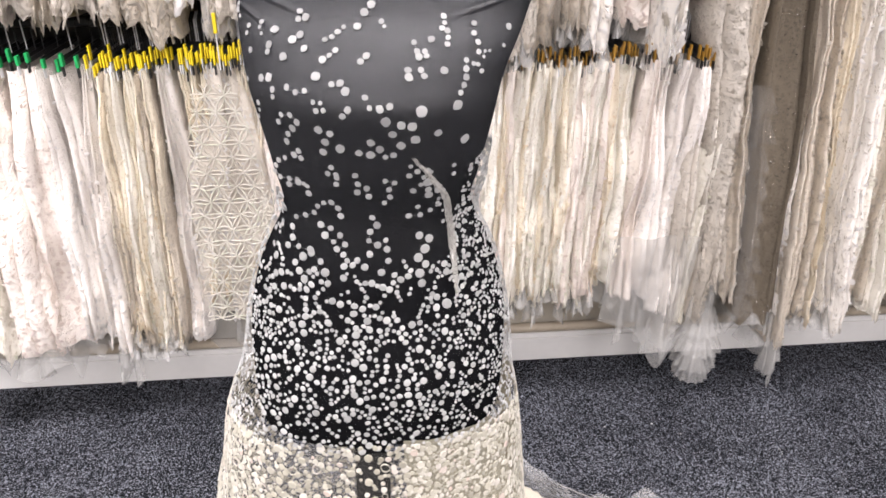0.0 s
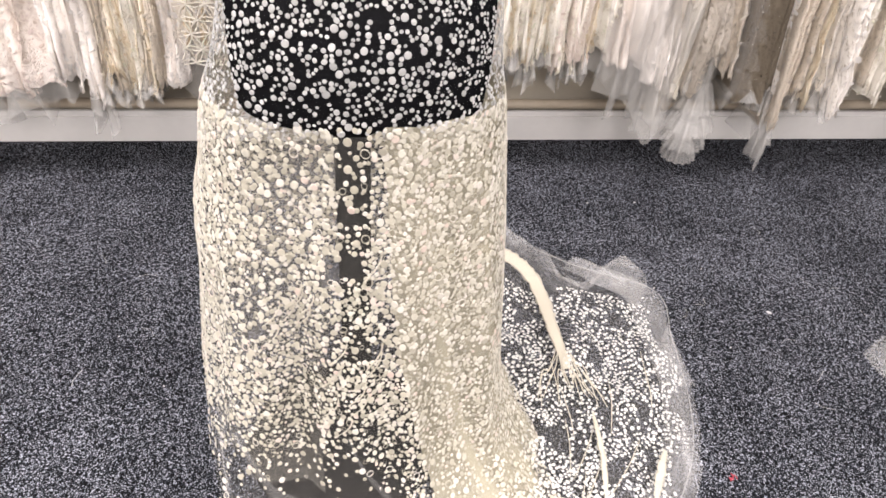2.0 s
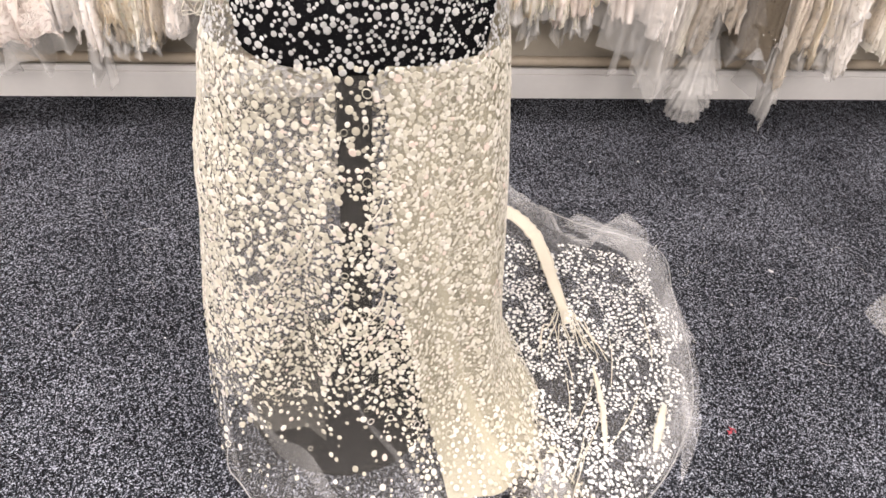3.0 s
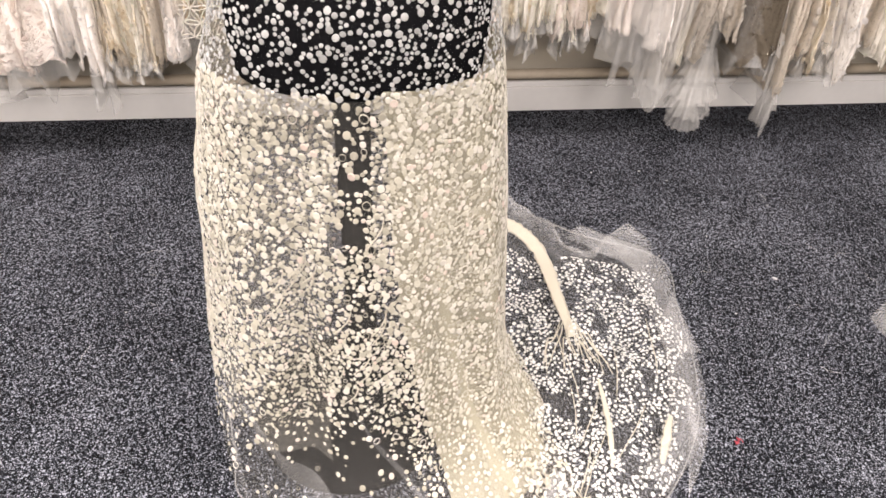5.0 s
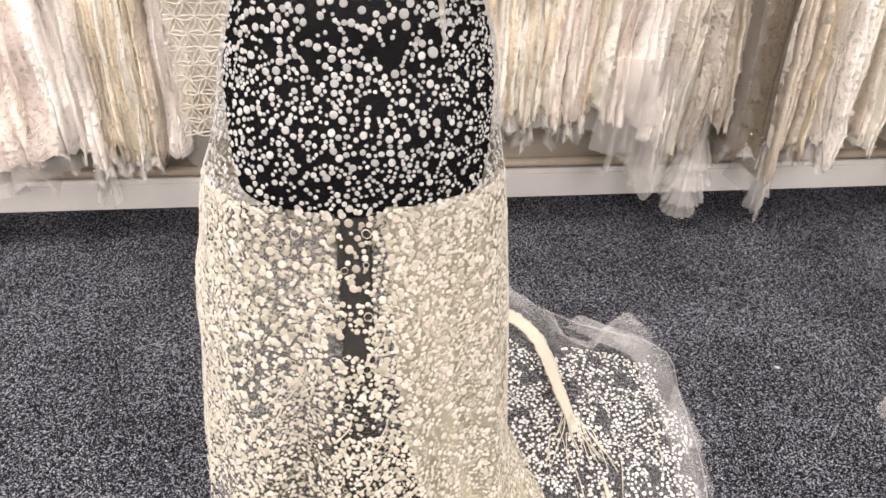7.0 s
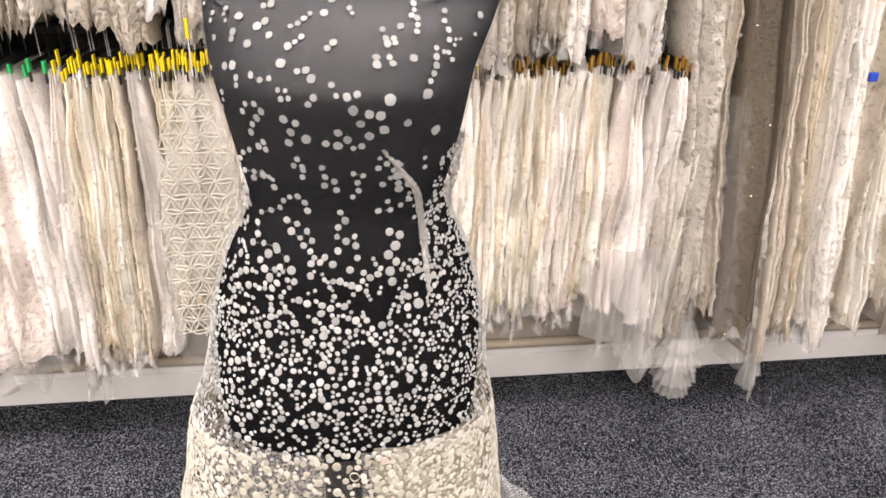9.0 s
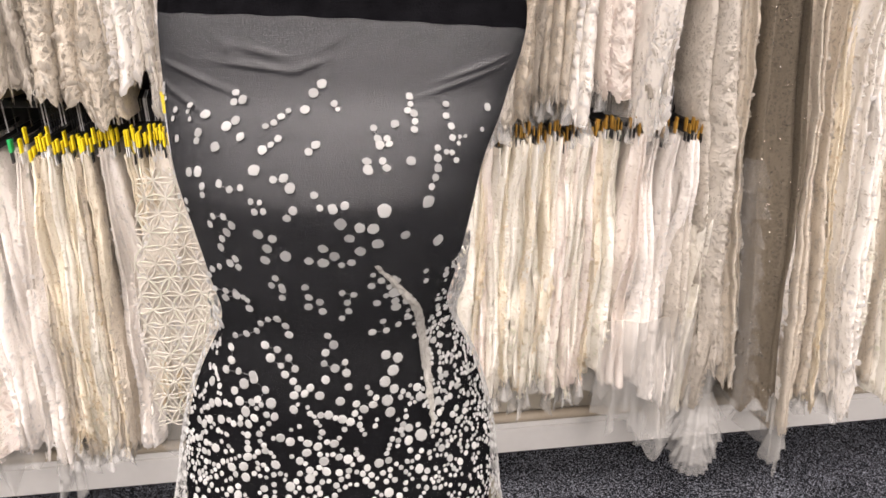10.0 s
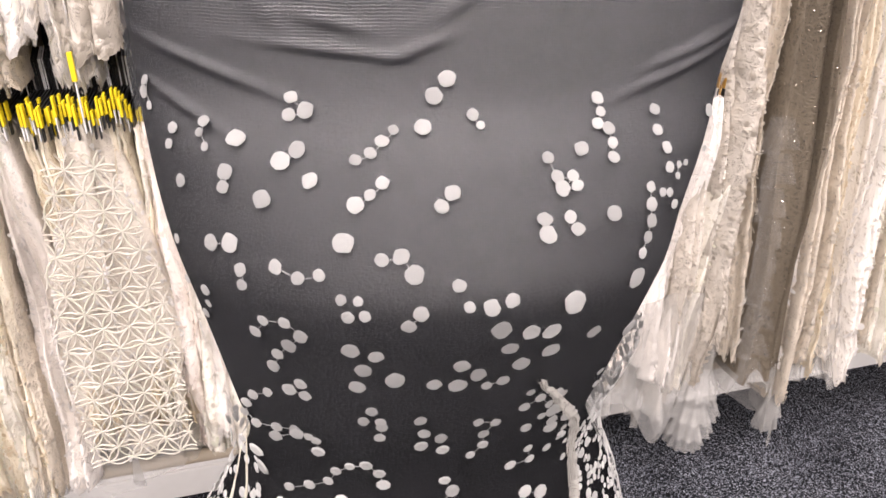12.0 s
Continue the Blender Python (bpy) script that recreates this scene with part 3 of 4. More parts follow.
DISCS = [disc_mesh("disc", 12, 0.09, M_disc, rng) for _ in range(5)]


def frame_at(point, a, b, da=0.01, db=0.004):
    p = point(a, b)
    ta, tb = point(a + da, b) - p, point(a, b + db) - p
    n = ta.cross(tb).normalized()
    ta.normalize()
    return p, ta, n.cross(ta), n


class Spread:
    """Keeps discs from lying on one another: a grid of the places taken."""

    def __init__(self, cell=0.012):
        self.cell, self.taken = cell, {}

    def free(self, x, y, r, close=0.95):
        i, j = int(x // self.cell), int(y // self.cell)
        for a in (i - 1, i, i + 1):
            for c in (j - 1, j, j + 1):
                for px, py, pr in self.taken.get((a, c), ()):
                    if math.hypot(px - x, py - y) < close * (pr + r):
                        return False
        self.taken.setdefault((i, j), []).append((x, y, r))
        return True


def spot(p, t, w, n, r, lift=0.0015, turn=0.0, squash=1.0, flutter=0.0):
    c, s = math.cos(turn), math.sin(turn)
    if flutter:
        n = (n + Vector((rng.uniform(-1, 1), rng.uniform(-1, 1), rng.uniform(-1, 1))) * flutter).normalized()
        w = n.cross(t).normalized()
        t = w.cross(n)
    return Matrix.Translation(p + n * lift) @ Matrix((t * c + w * s, w * c - t * s, n)).transposed().to_4x4() @ Matrix.Diagonal((r, r * squash, r, 1))


def joined_discs(name, spots, material, label, sides=8):
    ring = [(math.cos(2 * math.pi * k / sides), math.sin(2 * math.pi * k / sides)) for k in range(sides)]
    base = [(0, 0, 0.12)] + [(0.80 * c, 0.80 * q, 0.11) for c, q in ring] + [(c, q, -0.08) for c, q in ring]
    tri = [(0, 1 + k, 1 + (k + 1) % sides) for k in range(sides)]
    tri += [(1 + k, 1 + sides + k, 1 + sides + (k + 1) % sides, 1 + (k + 1) % sides) for k in range(sides)]
    vs, fs = [], []
    B = np.array([(*b, 1.0) for b in base])
    for m in spots:
        o = len(vs)
        vs.extend((B @ np.array(m).T)[:, :3])
        fs.extend([tuple(o + a for a in t) for t in tri])
    ob = mesh_object(name, vs, fs, material, DRAPE, label, smooth=False)
    ob["kind"] = "stuff"
    return ob


def theta_at(x, z):
    """The angle on the front of the bodice that lies at a given x."""
    lo, hi = -1.5, 1.5
    for _ in range(30):
        mid = (lo + hi) / 2
        if form_point(mid, z, 0.0035).x < x:
            lo = mid
        else:
            hi = mid
    return lo


# embroidered chains: x, z, disc radius and step in mm, then the way of each step in degrees
CHEST = [(0.055, 1.352, 3, 6.5, -105, -70), (0.067, 1.332, 3, 8.4, -110), (0.083, 1.338, 3.1, 6.3, -115, -70), (0.098, 1.332, 4.4), (0.127, 1.351, 3.9, 8.5, -40, -165), (0.127, 1.329, 4.2, 10.3, -150), (0.131, 1.317, 3.8), (0.091, 1.317, 3.7, 7.4, -105), (0.107, 1.307, 4.2), (0.068, 1.308, 3.2), (0.154, 1.326, 3.3, 8.1, 20, 35, 35), (0.19, 1.339, 3.9), (0.198, 1.352, 4.1, 11.2, 45), (0.216, 1.344, 2.9, 5.4, -55), (0.151, 1.308, 3.7, 8.5, 30, 35), (0.192, 1.308, 3.6, 8.1, 40)]
BUST = [(0.062, 1.276, 2.5), (0.08, 1.282, 4.4, 9.7, 15), (0.093, 1.273, 3.5, 7.6, -90), (0.11, 1.278, 4, 10.6, -20, 15), (0.143, 1.292, 5), (0.16, 1.286, 3.9, 9.3, 10, -55), (0.195, 1.275, 3.9, 10.9, -65, -5, 15), (0.139, 1.267, 2.9, 8, 0, -70, -170), (0.176, 1.262, 3.9, 9.1, -130), (0.065, 1.254, 3, 8.9, 0, -85, -100)]
RIGHT_BUST = [(0.284, 1.35, 3.1, 6.1, -85, -120, -20, -90, -100), (0.269, 1.329, 3.6), (0.25, 1.326, 3.6, 8.4, -70, 0, -145, 5), (0.242, 1.301, 4, 6.4, -85), (0.256, 1.301, 3.1, 6.2, -60), (0.281, 1.3, 4), (0.255, 1.261, 5.6), (0.317, 1.343, 3.2, 9.2, -95, -65, -88), (0.314, 1.305, 2.5), (0.319, 1.304, 2.5), (0.323, 1.297, 2.8), (0.326, 1.311, 2.2, 5.5, 75, 0), (0.306, 1.309, 3.1, 8.3, -93, -93, -108, -118), (0.295, 1.265, 5.4), (0.357, 1.338, 3.4), (0.35, 1.32, 2.2), (0.305, 1.221, 5.3), (0.274, 1.234, 4.2)]
UNDERBUST = [(0.097, 1.238, 3.9, 10.5, 65, 10, -45, -125, -125, -105), (0.143, 1.236, 4.2, 12.7, -15, -115, -100), (0.166, 1.214, 5.1), (0.233, 1.246, 5.2, 17.3, 165, -65, -60, 25, 100), (0.186, 1.21, 4.4, 12.8, -10, 35, 140), (0.215, 1.205, 3.7, 9.5, 15), (0.118, 1.205, 3.9, 8.9, -135, -15), (0.101, 1.192, 3.5, 7.9, -140, -105, -90, -50, 0, 5, -30), (0.156, 1.189, 3.3, 9, -115, -5), (0.26, 1.184, 4.2), (0.294, 1.187, 2.8, 12.4, -90)]
MIDRIFF = [(0.24, 1.179, 4, 10.6, 30, -55, -45, -105), (0.098, 1.139, 6, 17.4, -90), (0.106, 1.158, 4.3, 10.1, 30, -20, -85), (0.162, 1.176, 3.6, 8.5, -95), (0.181, 1.18, 4.2, 11.6, -75, -95, 30, -80), (0.214, 1.173, 4.2, 10.8, -15, -125, -85, -130), (0.259, 1.168, 5.7, 18.3, -85, 155), (0.272, 1.156, 5.6), (0.24, 1.122, 4.6, 12.4, 0, 105), (0.263, 1.127, 3.4), (0.111, 1.114, 4.6, 10.6, 25, 30, 65, 35, 10, -45, -80), (0.136, 1.109, 4.8, 12.4, -15, -130, -35, 45, -65, -150), (0.198, 1.122, 4.8, 11.6, -65, -135, -100, -30, 30, -85)]
WAIST = [(0.193, 1.075, 4.7), (0.215, 1.066, 4.1), (0.253, 1.094, 5.7, 12.9, -25, -110, -130, -45, -125, -80), (0.288, 1.001, 6.8), (0.161, 1.074, 4.6, 8.3, -60, -40, 45), (0.206, 1.052, 4.7), (0.239, 1.045, 4.3, 10, -160, 140, -100, -120, -130), (0.104, 1.1, 5.3, 14, -100, -125, 10, -5, -135, -140), (0.122, 1.072, 5.3, 13.6, -40, -130, -10, -80), (0.081, 1.04, 5, 17.6, 110), (0.105, 1.048, 5.2, 12.7, 5, -125, -80)]
tight = []
for x, z, size, *steps in CHEST + BUST + RIGHT_BUST + UNDERBUST + MIDRIFF + WAIST:
    size *= 1.12 if z > 1.2 else 1.0
    tight.append((theta_at(x, z), z, 0.001 * size * (1.05 if not steps else rng.uniform(0.82, 1.12))))
    for way in steps[1:]:
        x, z = x + 0.001 * steps[0] * math.cos(radians(way)), z + 0.001 * steps[0] * math.sin(radians(way))
        tight.append((theta_at(x, z), z, 0.001 * size * rng.uniform(0.75, 1.15)))
# short stitched threads between the discs of a chain
LINKS = []
for x, z, size, *steps in CHEST + BUST + RIGHT_BUST + UNDERBUST + MIDRIFF + WAIST:
    for way in steps[1:]:
        if steps[0] > 2.7 * size:
            break
        x1, z1 = x + 0.001 * steps[0] * math.cos(radians(way)), z + 0.001 * steps[0] * math.sin(radians(way))
        LINKS.append([(theta_at(x + (x1 - x) * q / 4, z + (z1 - z) * q / 4), z + (z1 - z) * q / 4) for q in range(5)])
        x, z = x1, z1
bm = bmesh.new()
for link in LINKS:
    tube(bm, [drape_point(*q) + Vector((0, -0.0015, 0)) for q in link], 0.00016, 5)
part("stitched_thread", bm, M_disc, DRAPE, "fine white thread between discs", smooth=True)["kind"] = "stuff"
# chains strewn over hips and flanks, thicker downwards
HIP = list(tight)
for tries in range(5600):
    z = rng.uniform(0.80, 1.22)
    th = rng.uniform(-2.2, 2.2)
    x = form_point(th, z).x
    flank = x > 0.292 + 0.2 * max(0, z - 1.1) or (x < 0.06 and z < 1.0)
    dens = 0.0 if z > 1.06 else 0.15 if z > 1.02 else 0.6 if z > 0.985 else 1.0
    if flank and z < 1.19:
        dens = 0.9
    if rng.random() > dens:
        continue
    a = rng.uniform(0, 6.28)
    for k in range(rng.choice((2, 3, 4, 5, 6))):
        r = rng.choice((0.0024, 0.0028, 0.0031, 0.0035, 0.0042, 0.0054)) if z < 1.0 else rng.choice((0.0024, 0.0028, 0.0033, 0.0038, 0.0050))
        r *= 0.8 if flank else 1.0
        if any(abs(z - q[1]) < 0.010 and math.hypot((th - q[0]) * 0.15, z - q[1]) < (r + q[2]) * 0.8 for q in HIP):
            break
        HIP.append((th, z, r))
        a += rng.uniform(-0.8, 0.8)
        th += 2.05 * r * math.cos(a) / 0.15
        z += 2.05 * r * math.sin(a)
        if not (0.80 < z < 1.20):
            break


def body_spot(th, z, r):
    p, t, w, n = frame_at(drape_point, th, z)
    return spot(p, t, w, n, r, 0.0014, rng.uniform(0, 3), rng.uniform(0.85, 1.0), 0.05 if z > 1.05 else 0.14)


for k in range(32):
    s = rng.random()
    HIP.append((theta_at(curve_at([(0, 0.249), (0.5, 0.290), (1, 0.303)], s) + rng.uniform(-0.012, 0.012), 1.195 - 0.18 * s), 1.195 - 0.18 * s, rng.uniform(0.0022, 0.0032)))
for k in range(46):
    z = rng.uniform(1.065, 1.125)
    HIP.append((rng.uniform(-2.0, -1.05), z, rng.uniform(0.0026, 0.004)))
single = sorted(HIP, key=lambda q: -q[1])
for q in single[:290]:
    ob = new("disc", rng.choice(DISCS))
    ob.parent = DRAPE
    ob.matrix_parent_inverse = Matrix.Translation(-DRAPE.location)
    ob.matrix_basis = body_spot(*q)
joined_discs("hip_embroidery", [body_spot(*q) for q in single[290:]], M_disc, "ivory embroidered discs")

spots, hoops, over_skirt = [], [], Spread()
for k in range(60000):
    th = rng.choice((rng.uniform(-math.pi, math.pi), rng.uniform(-1.6, 1.6)))
    z = 0.81 - 0.80 * rng.random() ** 1.05
    low = (0.36 if -0.9 < th < 0.35 else 0.32) + 0.10 * noise.noise(Vector((th * 2.2, 0.7, 9.0)))
    keep = 1.0 if z > low else 0.03 + 0.97 * (z / low) ** 3.2
    clump = noise.noise(Vector((th * 3.0, z * 7.0, 1.5))) + 0.5 * noise.noise(Vector((th * 9.0, z * 20.0, 3.1)))
    keep *= 1.0 if clump > -0.15 else 0.55 if clump > -0.4 else 0.2
    if th > 0.30 and z < low:
        keep = max(keep, 0.75)
    if th < -1.25 and th > -1.75:
        keep *= 0.35
    if rng.random() > keep:
        continue
    r = rng.choice((0.0024, 0.0029, 0.0034, 0.0039, 0.0046, 0.0060))
    if -0.17 < th < 0.06 and z > 0.42 and rng.random() > 0.45 + 1.2 * noise.noise(Vector((4.0, z * 16, 2.0))):
        continue
    if not over_skirt.free(th * 0.27, z, r, 0.72):
        continue
    p, t, w, n = frame_at(drape_point, th, z)
    m = spot(p, t, w, n, r, 0.0012 + rng.uniform(0, 0.0012), rng.uniform(-0.4, 0.4), rng.uniform(1.0, 1.25), 0.12)
    (hoops if rng.random() < 0.11 else spots).append(m)
joined_discs("skirt_embroidery", spots, M_cdisc, "ivory embroidered discs")


def joined_hoops(name, hoops):
    """Fine cord rings between the discs."""
    vs, fs = [], []
    for m in hoops:
        o = len(vs)
        for k in range(12):
            c, s = math.cos(k * math.pi / 6), math.sin(k * math.pi / 6)
            for q in ((1.10, 0.0), (1.0, 0.24), (0.90, 0.0)):
                vs.append(m @ Vector((q[0] * c, q[0] * s, q[1])))
        for k in range(12):
            i, j = o + 3 * k, o + 3 * ((k + 1) % 12)
            fs += [(i, j, j + 1, i + 1), (i + 1, j + 1, j + 2, i + 2)]
    ob = mesh_object(name, vs, fs, M_cdisc, DRAPE, "fine ivory cord rings")
    ob["kind"] = "stuff"


joined_hoops("ring_embroidery", hoops)
spots, over_train = [], Spread()
for k in range(9500):
    u, v = rng.uniform(0.0, 0.97), rng.uniform(0.02, 0.9)
    if noise.noise(Vector((u * 10, v * 13, 4))) < rng.uniform(-0.35, 0.05) or (v > 0.70 + 0.2 * (1 - u) and u > 0.35) or (u > 0.88 and v > 0.55):
        continue
    p, t, w, n = frame_at(train_point, u, v, 0.01, 0.01)
    r = rng.choice((0.0028, 0.0034, 0.0042, 0.0050))
    if over_train.free(p.x, p.y, r, 0.82):
        spots.append(spot(p, t, w, n if n.z > 0 else -n, r, 0.002, rng.uniform(0, 3), rng.uniform(0.8, 1), 0.2))
joined_discs("train_embroidery", spots, M_litdisc, "white embroidered discs")
spots = []
for k in range(420):
    u, v = rng.uniform(0.02, 0.98), rng.uniform(0.05, 0.95)
    p, t, w, n = frame_at(cream_spill, u, v, 0.01, 0.01)
    spots.append(spot(p, t, w, n * (1 if n.z > 0 else -1), rng.choice((0.0034, 0.0044, 0.0054)), 0.002, rng.uniform(0, 3), rng.uniform(0.75, 1)))
joined_discs("spill_embroidery", spots, M_cdisc, "ivory embroidered discs")


def chenille(name, points, radius, flat=0.45, sides=9, label="cream chenille appliqué band", rough=0.75):
    """A soft lumpy cord through the points, flattened as it lies."""
    keys = [[(i / (len(points) - 1), p[a]) for i, p in enumerate(points)] for a in range(3)]
    n = max(16, 26 * (len(points) - 1))
    rows = []
    for i in range(n + 1):
        s = i / n
        c = Vector([curve_at(k, s) for k in keys])
        d = Vector([curve_at(k, min(1, s + 0.02)) - curve_at(k, max(0, s - 0.02)) for k in keys]).normalized()
        side = d.cross(Vector((0, -0.5, 0.85))).normalized()
        up = side.cross(d)
        r = radius * (0.25 + 0.75 * math.sin(math.pi * min(0.97, max(0.03, s))) ** 0.5)
        rows.append([c + (side * math.cos(a) + up * math.sin(a) * flat) * r * (1 + rough * noise.noise(c * 190 + Vector((2 * math.cos(a), 2 * math.sin(a), 0)))) for a in [2 * math.pi * j / sides for j in range(sides)]])
    return sheet(name, rows, M_cord, DRAPE, label, closed=True)


chenille("band", [(0.45, 1.46, 0.05), (0.563, 1.40, 0.055), (0.624, 1.31, 0.05), (0.640, 1.155, 0.050), (0.650, 1.02, 0.045)], 0.018, 0.12, rough=0.4)
chenille("band", [(0.68, 0.90, 0.045), (0.675, 0.80, 0.04), (0.66, 0.70, 0.03)], 0.006, 0.3)
chenille("band", [(0.81, 0.80, 0.04), (0.785, 0.755, 0.045), (0.76, 0.70, 0.03)], 0.010, 0.2)
hip = [(0.245, 1.203), (0.268, 1.168), (0.284, 1.14), (0.292, 1.10), (0.298, 1.055), (0.302, 1.01)]
rows = []
for k in range(61):
    s = k / 60
    gx, gz = curve_at([(i / 5, h[0]) for i, h in enumerate(hip)], s), curve_at([(i / 5, h[1]) for i, h in enumerate(hip)], s)
    half = 0.0015 + 0.0042 * math.sin(math.pi * s) ** 0.8
    rows.append([drape_point(theta_at(gx + half * t + 0.003 * noise.noise(Vector((s * 30, t, 0))), gz), gz) + Vector((0, -0.002 - 0.006 * (1 - t * t) * (0.6 + 0.8 * noise.noise(Vector((s * 26, t * 2, 3)))), 0)) for t in (-1, -0.7, -0.4, -0.15, 0.1, 0.4, 0.7, 1)])
sheet("gather", rows, M_pucker, DRAPE, "puckered net gather at the hip")
for dx in (0.0, 0.009):
    chenille("loose_cord", [(0.084 - dx * 0.4, 0.90, 1.165 - dx), (0.078 - dx, 0.885, 1.125), (0.062 - dx, 0.885, 1.105 - dx), (0.045 - dx, 0.90, 1.092 - dx), (0.030, 0.93, 1.075 - dx)], 0.0009, 1.0, 5, "loose ivory cord at the waist")
for k in range(16):
    th0, z0 = rng.uniform(-0.55, 0.1), rng.uniform(0.25, 0.62)
    chenille("loose_cord", [drape_point(th0 + 0.10 * s + 0.03 * math.sin(3 * s), z0 + 0.05 * s) + Vector((0, -0.004, 0)) for s in (0, 0.4, 0.7, 1.0)], 0.0013, 1.0, 5, "loose ivory cord")
for k in range(10):
    u0, v0 = rng.uniform(0.25, 0.8), rng.uniform(0.1, 0.55)
    chenille("loose_cord", [train_point(u0 + 0.07 * s * math.sin(k), v0 - 0.16 * s) + Vector((0, 0, 0.006)) for s in (0, 0.4, 0.7, 1.0)], 0.0011, 1.0, 5, "loose ivory cord")


for k in range(16):
    u0 = rng.uniform(-1, 1)
    chenille("loose_cord", [(0.648 + 0.012 * u0 + 0.075 * u0 * s + 0.006 * math.sin(5 * s + k), 1.07 - 0.12 * s * rng.uniform(0.6, 1.3), 0.050 - 0.010 * s) for s in (0, 0.35, 0.7, 1.0)], 0.0014, 0.8, 5, "loose cream cord end")


def rim(name, point, label):
    """A narrow rolled edge along a net's border."""
    rows = []
    for k in range(121):
        p, q = point(k / 120), point(min(1.0, k / 120 + 0.004)) - point(max(0.0, k / 120 - 0.004))
        side = q.cross(Vector((0, 0, 1))).normalized()
        rows.append([p + side * 0.0014 * math.cos(a) + Vector((0, 0, 0.0014 * math.sin(a))) for a in (0, 1.05, 2.1, 3.14)])
    return sheet(name, rows, M_rim, DRAPE, label)


rim("train_rim", lambda s: train_point(0.995, 0.02 + 0.94 * s) + Vector((0, 0, 0.004)), "rolled white net edge")
rim("hem_rim", lambda s: skirt_point(-2.2 + 2.5 * s, 0.006) + Vector((0, 0, 0.002)), "rolled white net edge")


def flap(u, v, apex, left, right):
    """A pinched corner of net standing on the carpet."""
    base = Vector(left).lerp(Vector(right), u)
    p = base.lerp(Vector(apex), v)
    return p + Vector((0, -0.010 * math.sin(math.pi * u) * (1 - v), 0.004 * math.sin(9 * u + 4 * v)))


for apex, left, right in (((0.535, 0.69, 0.075), (0.49, 0.62, 0.008), (0.60, 0.60, 0.008)), ((0.87, 0.88, 0.050), (0.80, 0.64, 0.006), (0.895, 0.78, 0.006)), ((0.93, 1.15, 0.045), (0.86, 1.02, 0.012), (0.955, 0.98, 0.006))):
    sheet("net_flap", [[flap(j / 10, k / 10, apex, left, right) for j in range(11)] for k in range(10)], M_fold, DRAPE, "pinched corner of white net")


def tuft(u, v):
    """Crumpled net standing up behind the train."""
    x = 0.50 + 0.42 * u
    y = 1.52 - 0.22 * u - 0.05 * v + 0.05 * math.sin(9 * u)
    h = (0.060 + 0.035 * math.sin(13 * u + 1.0) + 0.012 * math.sin(31 * u)) * (1 - u) ** 0.6 + 0.008
    return Vector((x + 0.03 * math.sin(4 * v + 7 * u), y - 0.05 * math.sin(3 * v + 11 * u), 0.004 + h * math.sin(math.pi * v) ** 0.7 * (1 + 0.5 * noise.noise(Vector((u * 14, v * 5, 2))))))


sheet("tuft", [[tuft(j / 60, k / 16) for j in range(61)] for k in range(17)], M_fold, DRAPE, "crumpled white net end")

# ---- racks of hanging lace ----
RAIL_Z, RAIL_Y = 1.165, 1.90
rail = bmesh.new()
tube(rail, [(-4.9, RAIL_Y, RAIL_Z), (5.9, RAIL_Y, RAIL_Z)], 0.014, 12)
tagged(part("lower_rail", rail, M_black, None, smooth=True), "black steel hanging rail on the wall", "rail", kind="structure")
rail = bmesh.new()
tube(rail, [(-4.9, RAIL_Y, 2.22), (5.9, RAIL_Y, 2.22)], 0.014, 12)
tagged(part("upper_rail", rail, M_black, None, smooth=True), "black steel hanging rail on the wall", "rail", kind="structure")
rail = bmesh.new()
tube(rail, [(-4.9, WALL_Y - 0.05, 0.155), (5.9, WALL_Y - 0.05, 0.155)], 0.016, 12)
tagged(part("low_bar", rail, M_tan, None, smooth=True), "tan painted bar above the skirting board", "rail", kind="structure")


def embroider(rows, thing, material, r, count, size):
    """Raised petals and scallops stitched over the front of a cloth and along its hem."""
    g = [[Vector(p) for p in row] for row in rows]
    n, m = len(g), len(g[0])
    vs, fs = [], []

    def petal(p, t, w, a, b):
        o = len(vs)
        vs.append(p + Vector((0, -0.0022, 0)))
        for k in range(7):
            q = 2 * math.pi * k / 7
            vs.append(p + t * (a * math.cos(q)) + w * (b * math.sin(q)) + Vector((0, -0.0008, 0)))
        fs.extend((o, o + 1 + k, o + 1 + (k + 1) % 7) for k in range(7))

    for c in range(count + 2 * m):
        if c < count:
            i, j = int((n - 2) * r.random() ** 0.6), r.randrange(2, m - 3)
        else:
            i, j = n - 2, 2 + (c - count) % max(1, m - 5)
        p = g[i][j].lerp(g[i][j + 1], r.random()).lerp(g[i + 1][j], r.random())
        t, w = (g[i][j + 1] - g[i][j]).normalized(), (g[i + 1][j] - g[i][j]).normalized()
        s, k = math.sin(q := r.uniform(0, 6.28)), math.cos(q)
        a = size * r.choice((0.003, 0.004, 0.0055, 0.008)) * (0.75 + 0.6 * (i / n) ** 2)
        p = p + Vector((r.uniform(-0.003, 0.003), -r.uniform(0, 0.005), 0))
        t, w = (t + Vector((0, r.uniform(-0.25, 0.25), 0))).normalized(), (w + Vector((0, r.uniform(-0.1, 0.45), 0))).normalized()
        petal(p, t * k + w * s, w * k - t * s, a, a * r.uniform(0.35, 0.8))
    ob = mesh_object("embroidery", vs, fs, material, thing, smooth=False)
    ob["kind"] = "stuff"


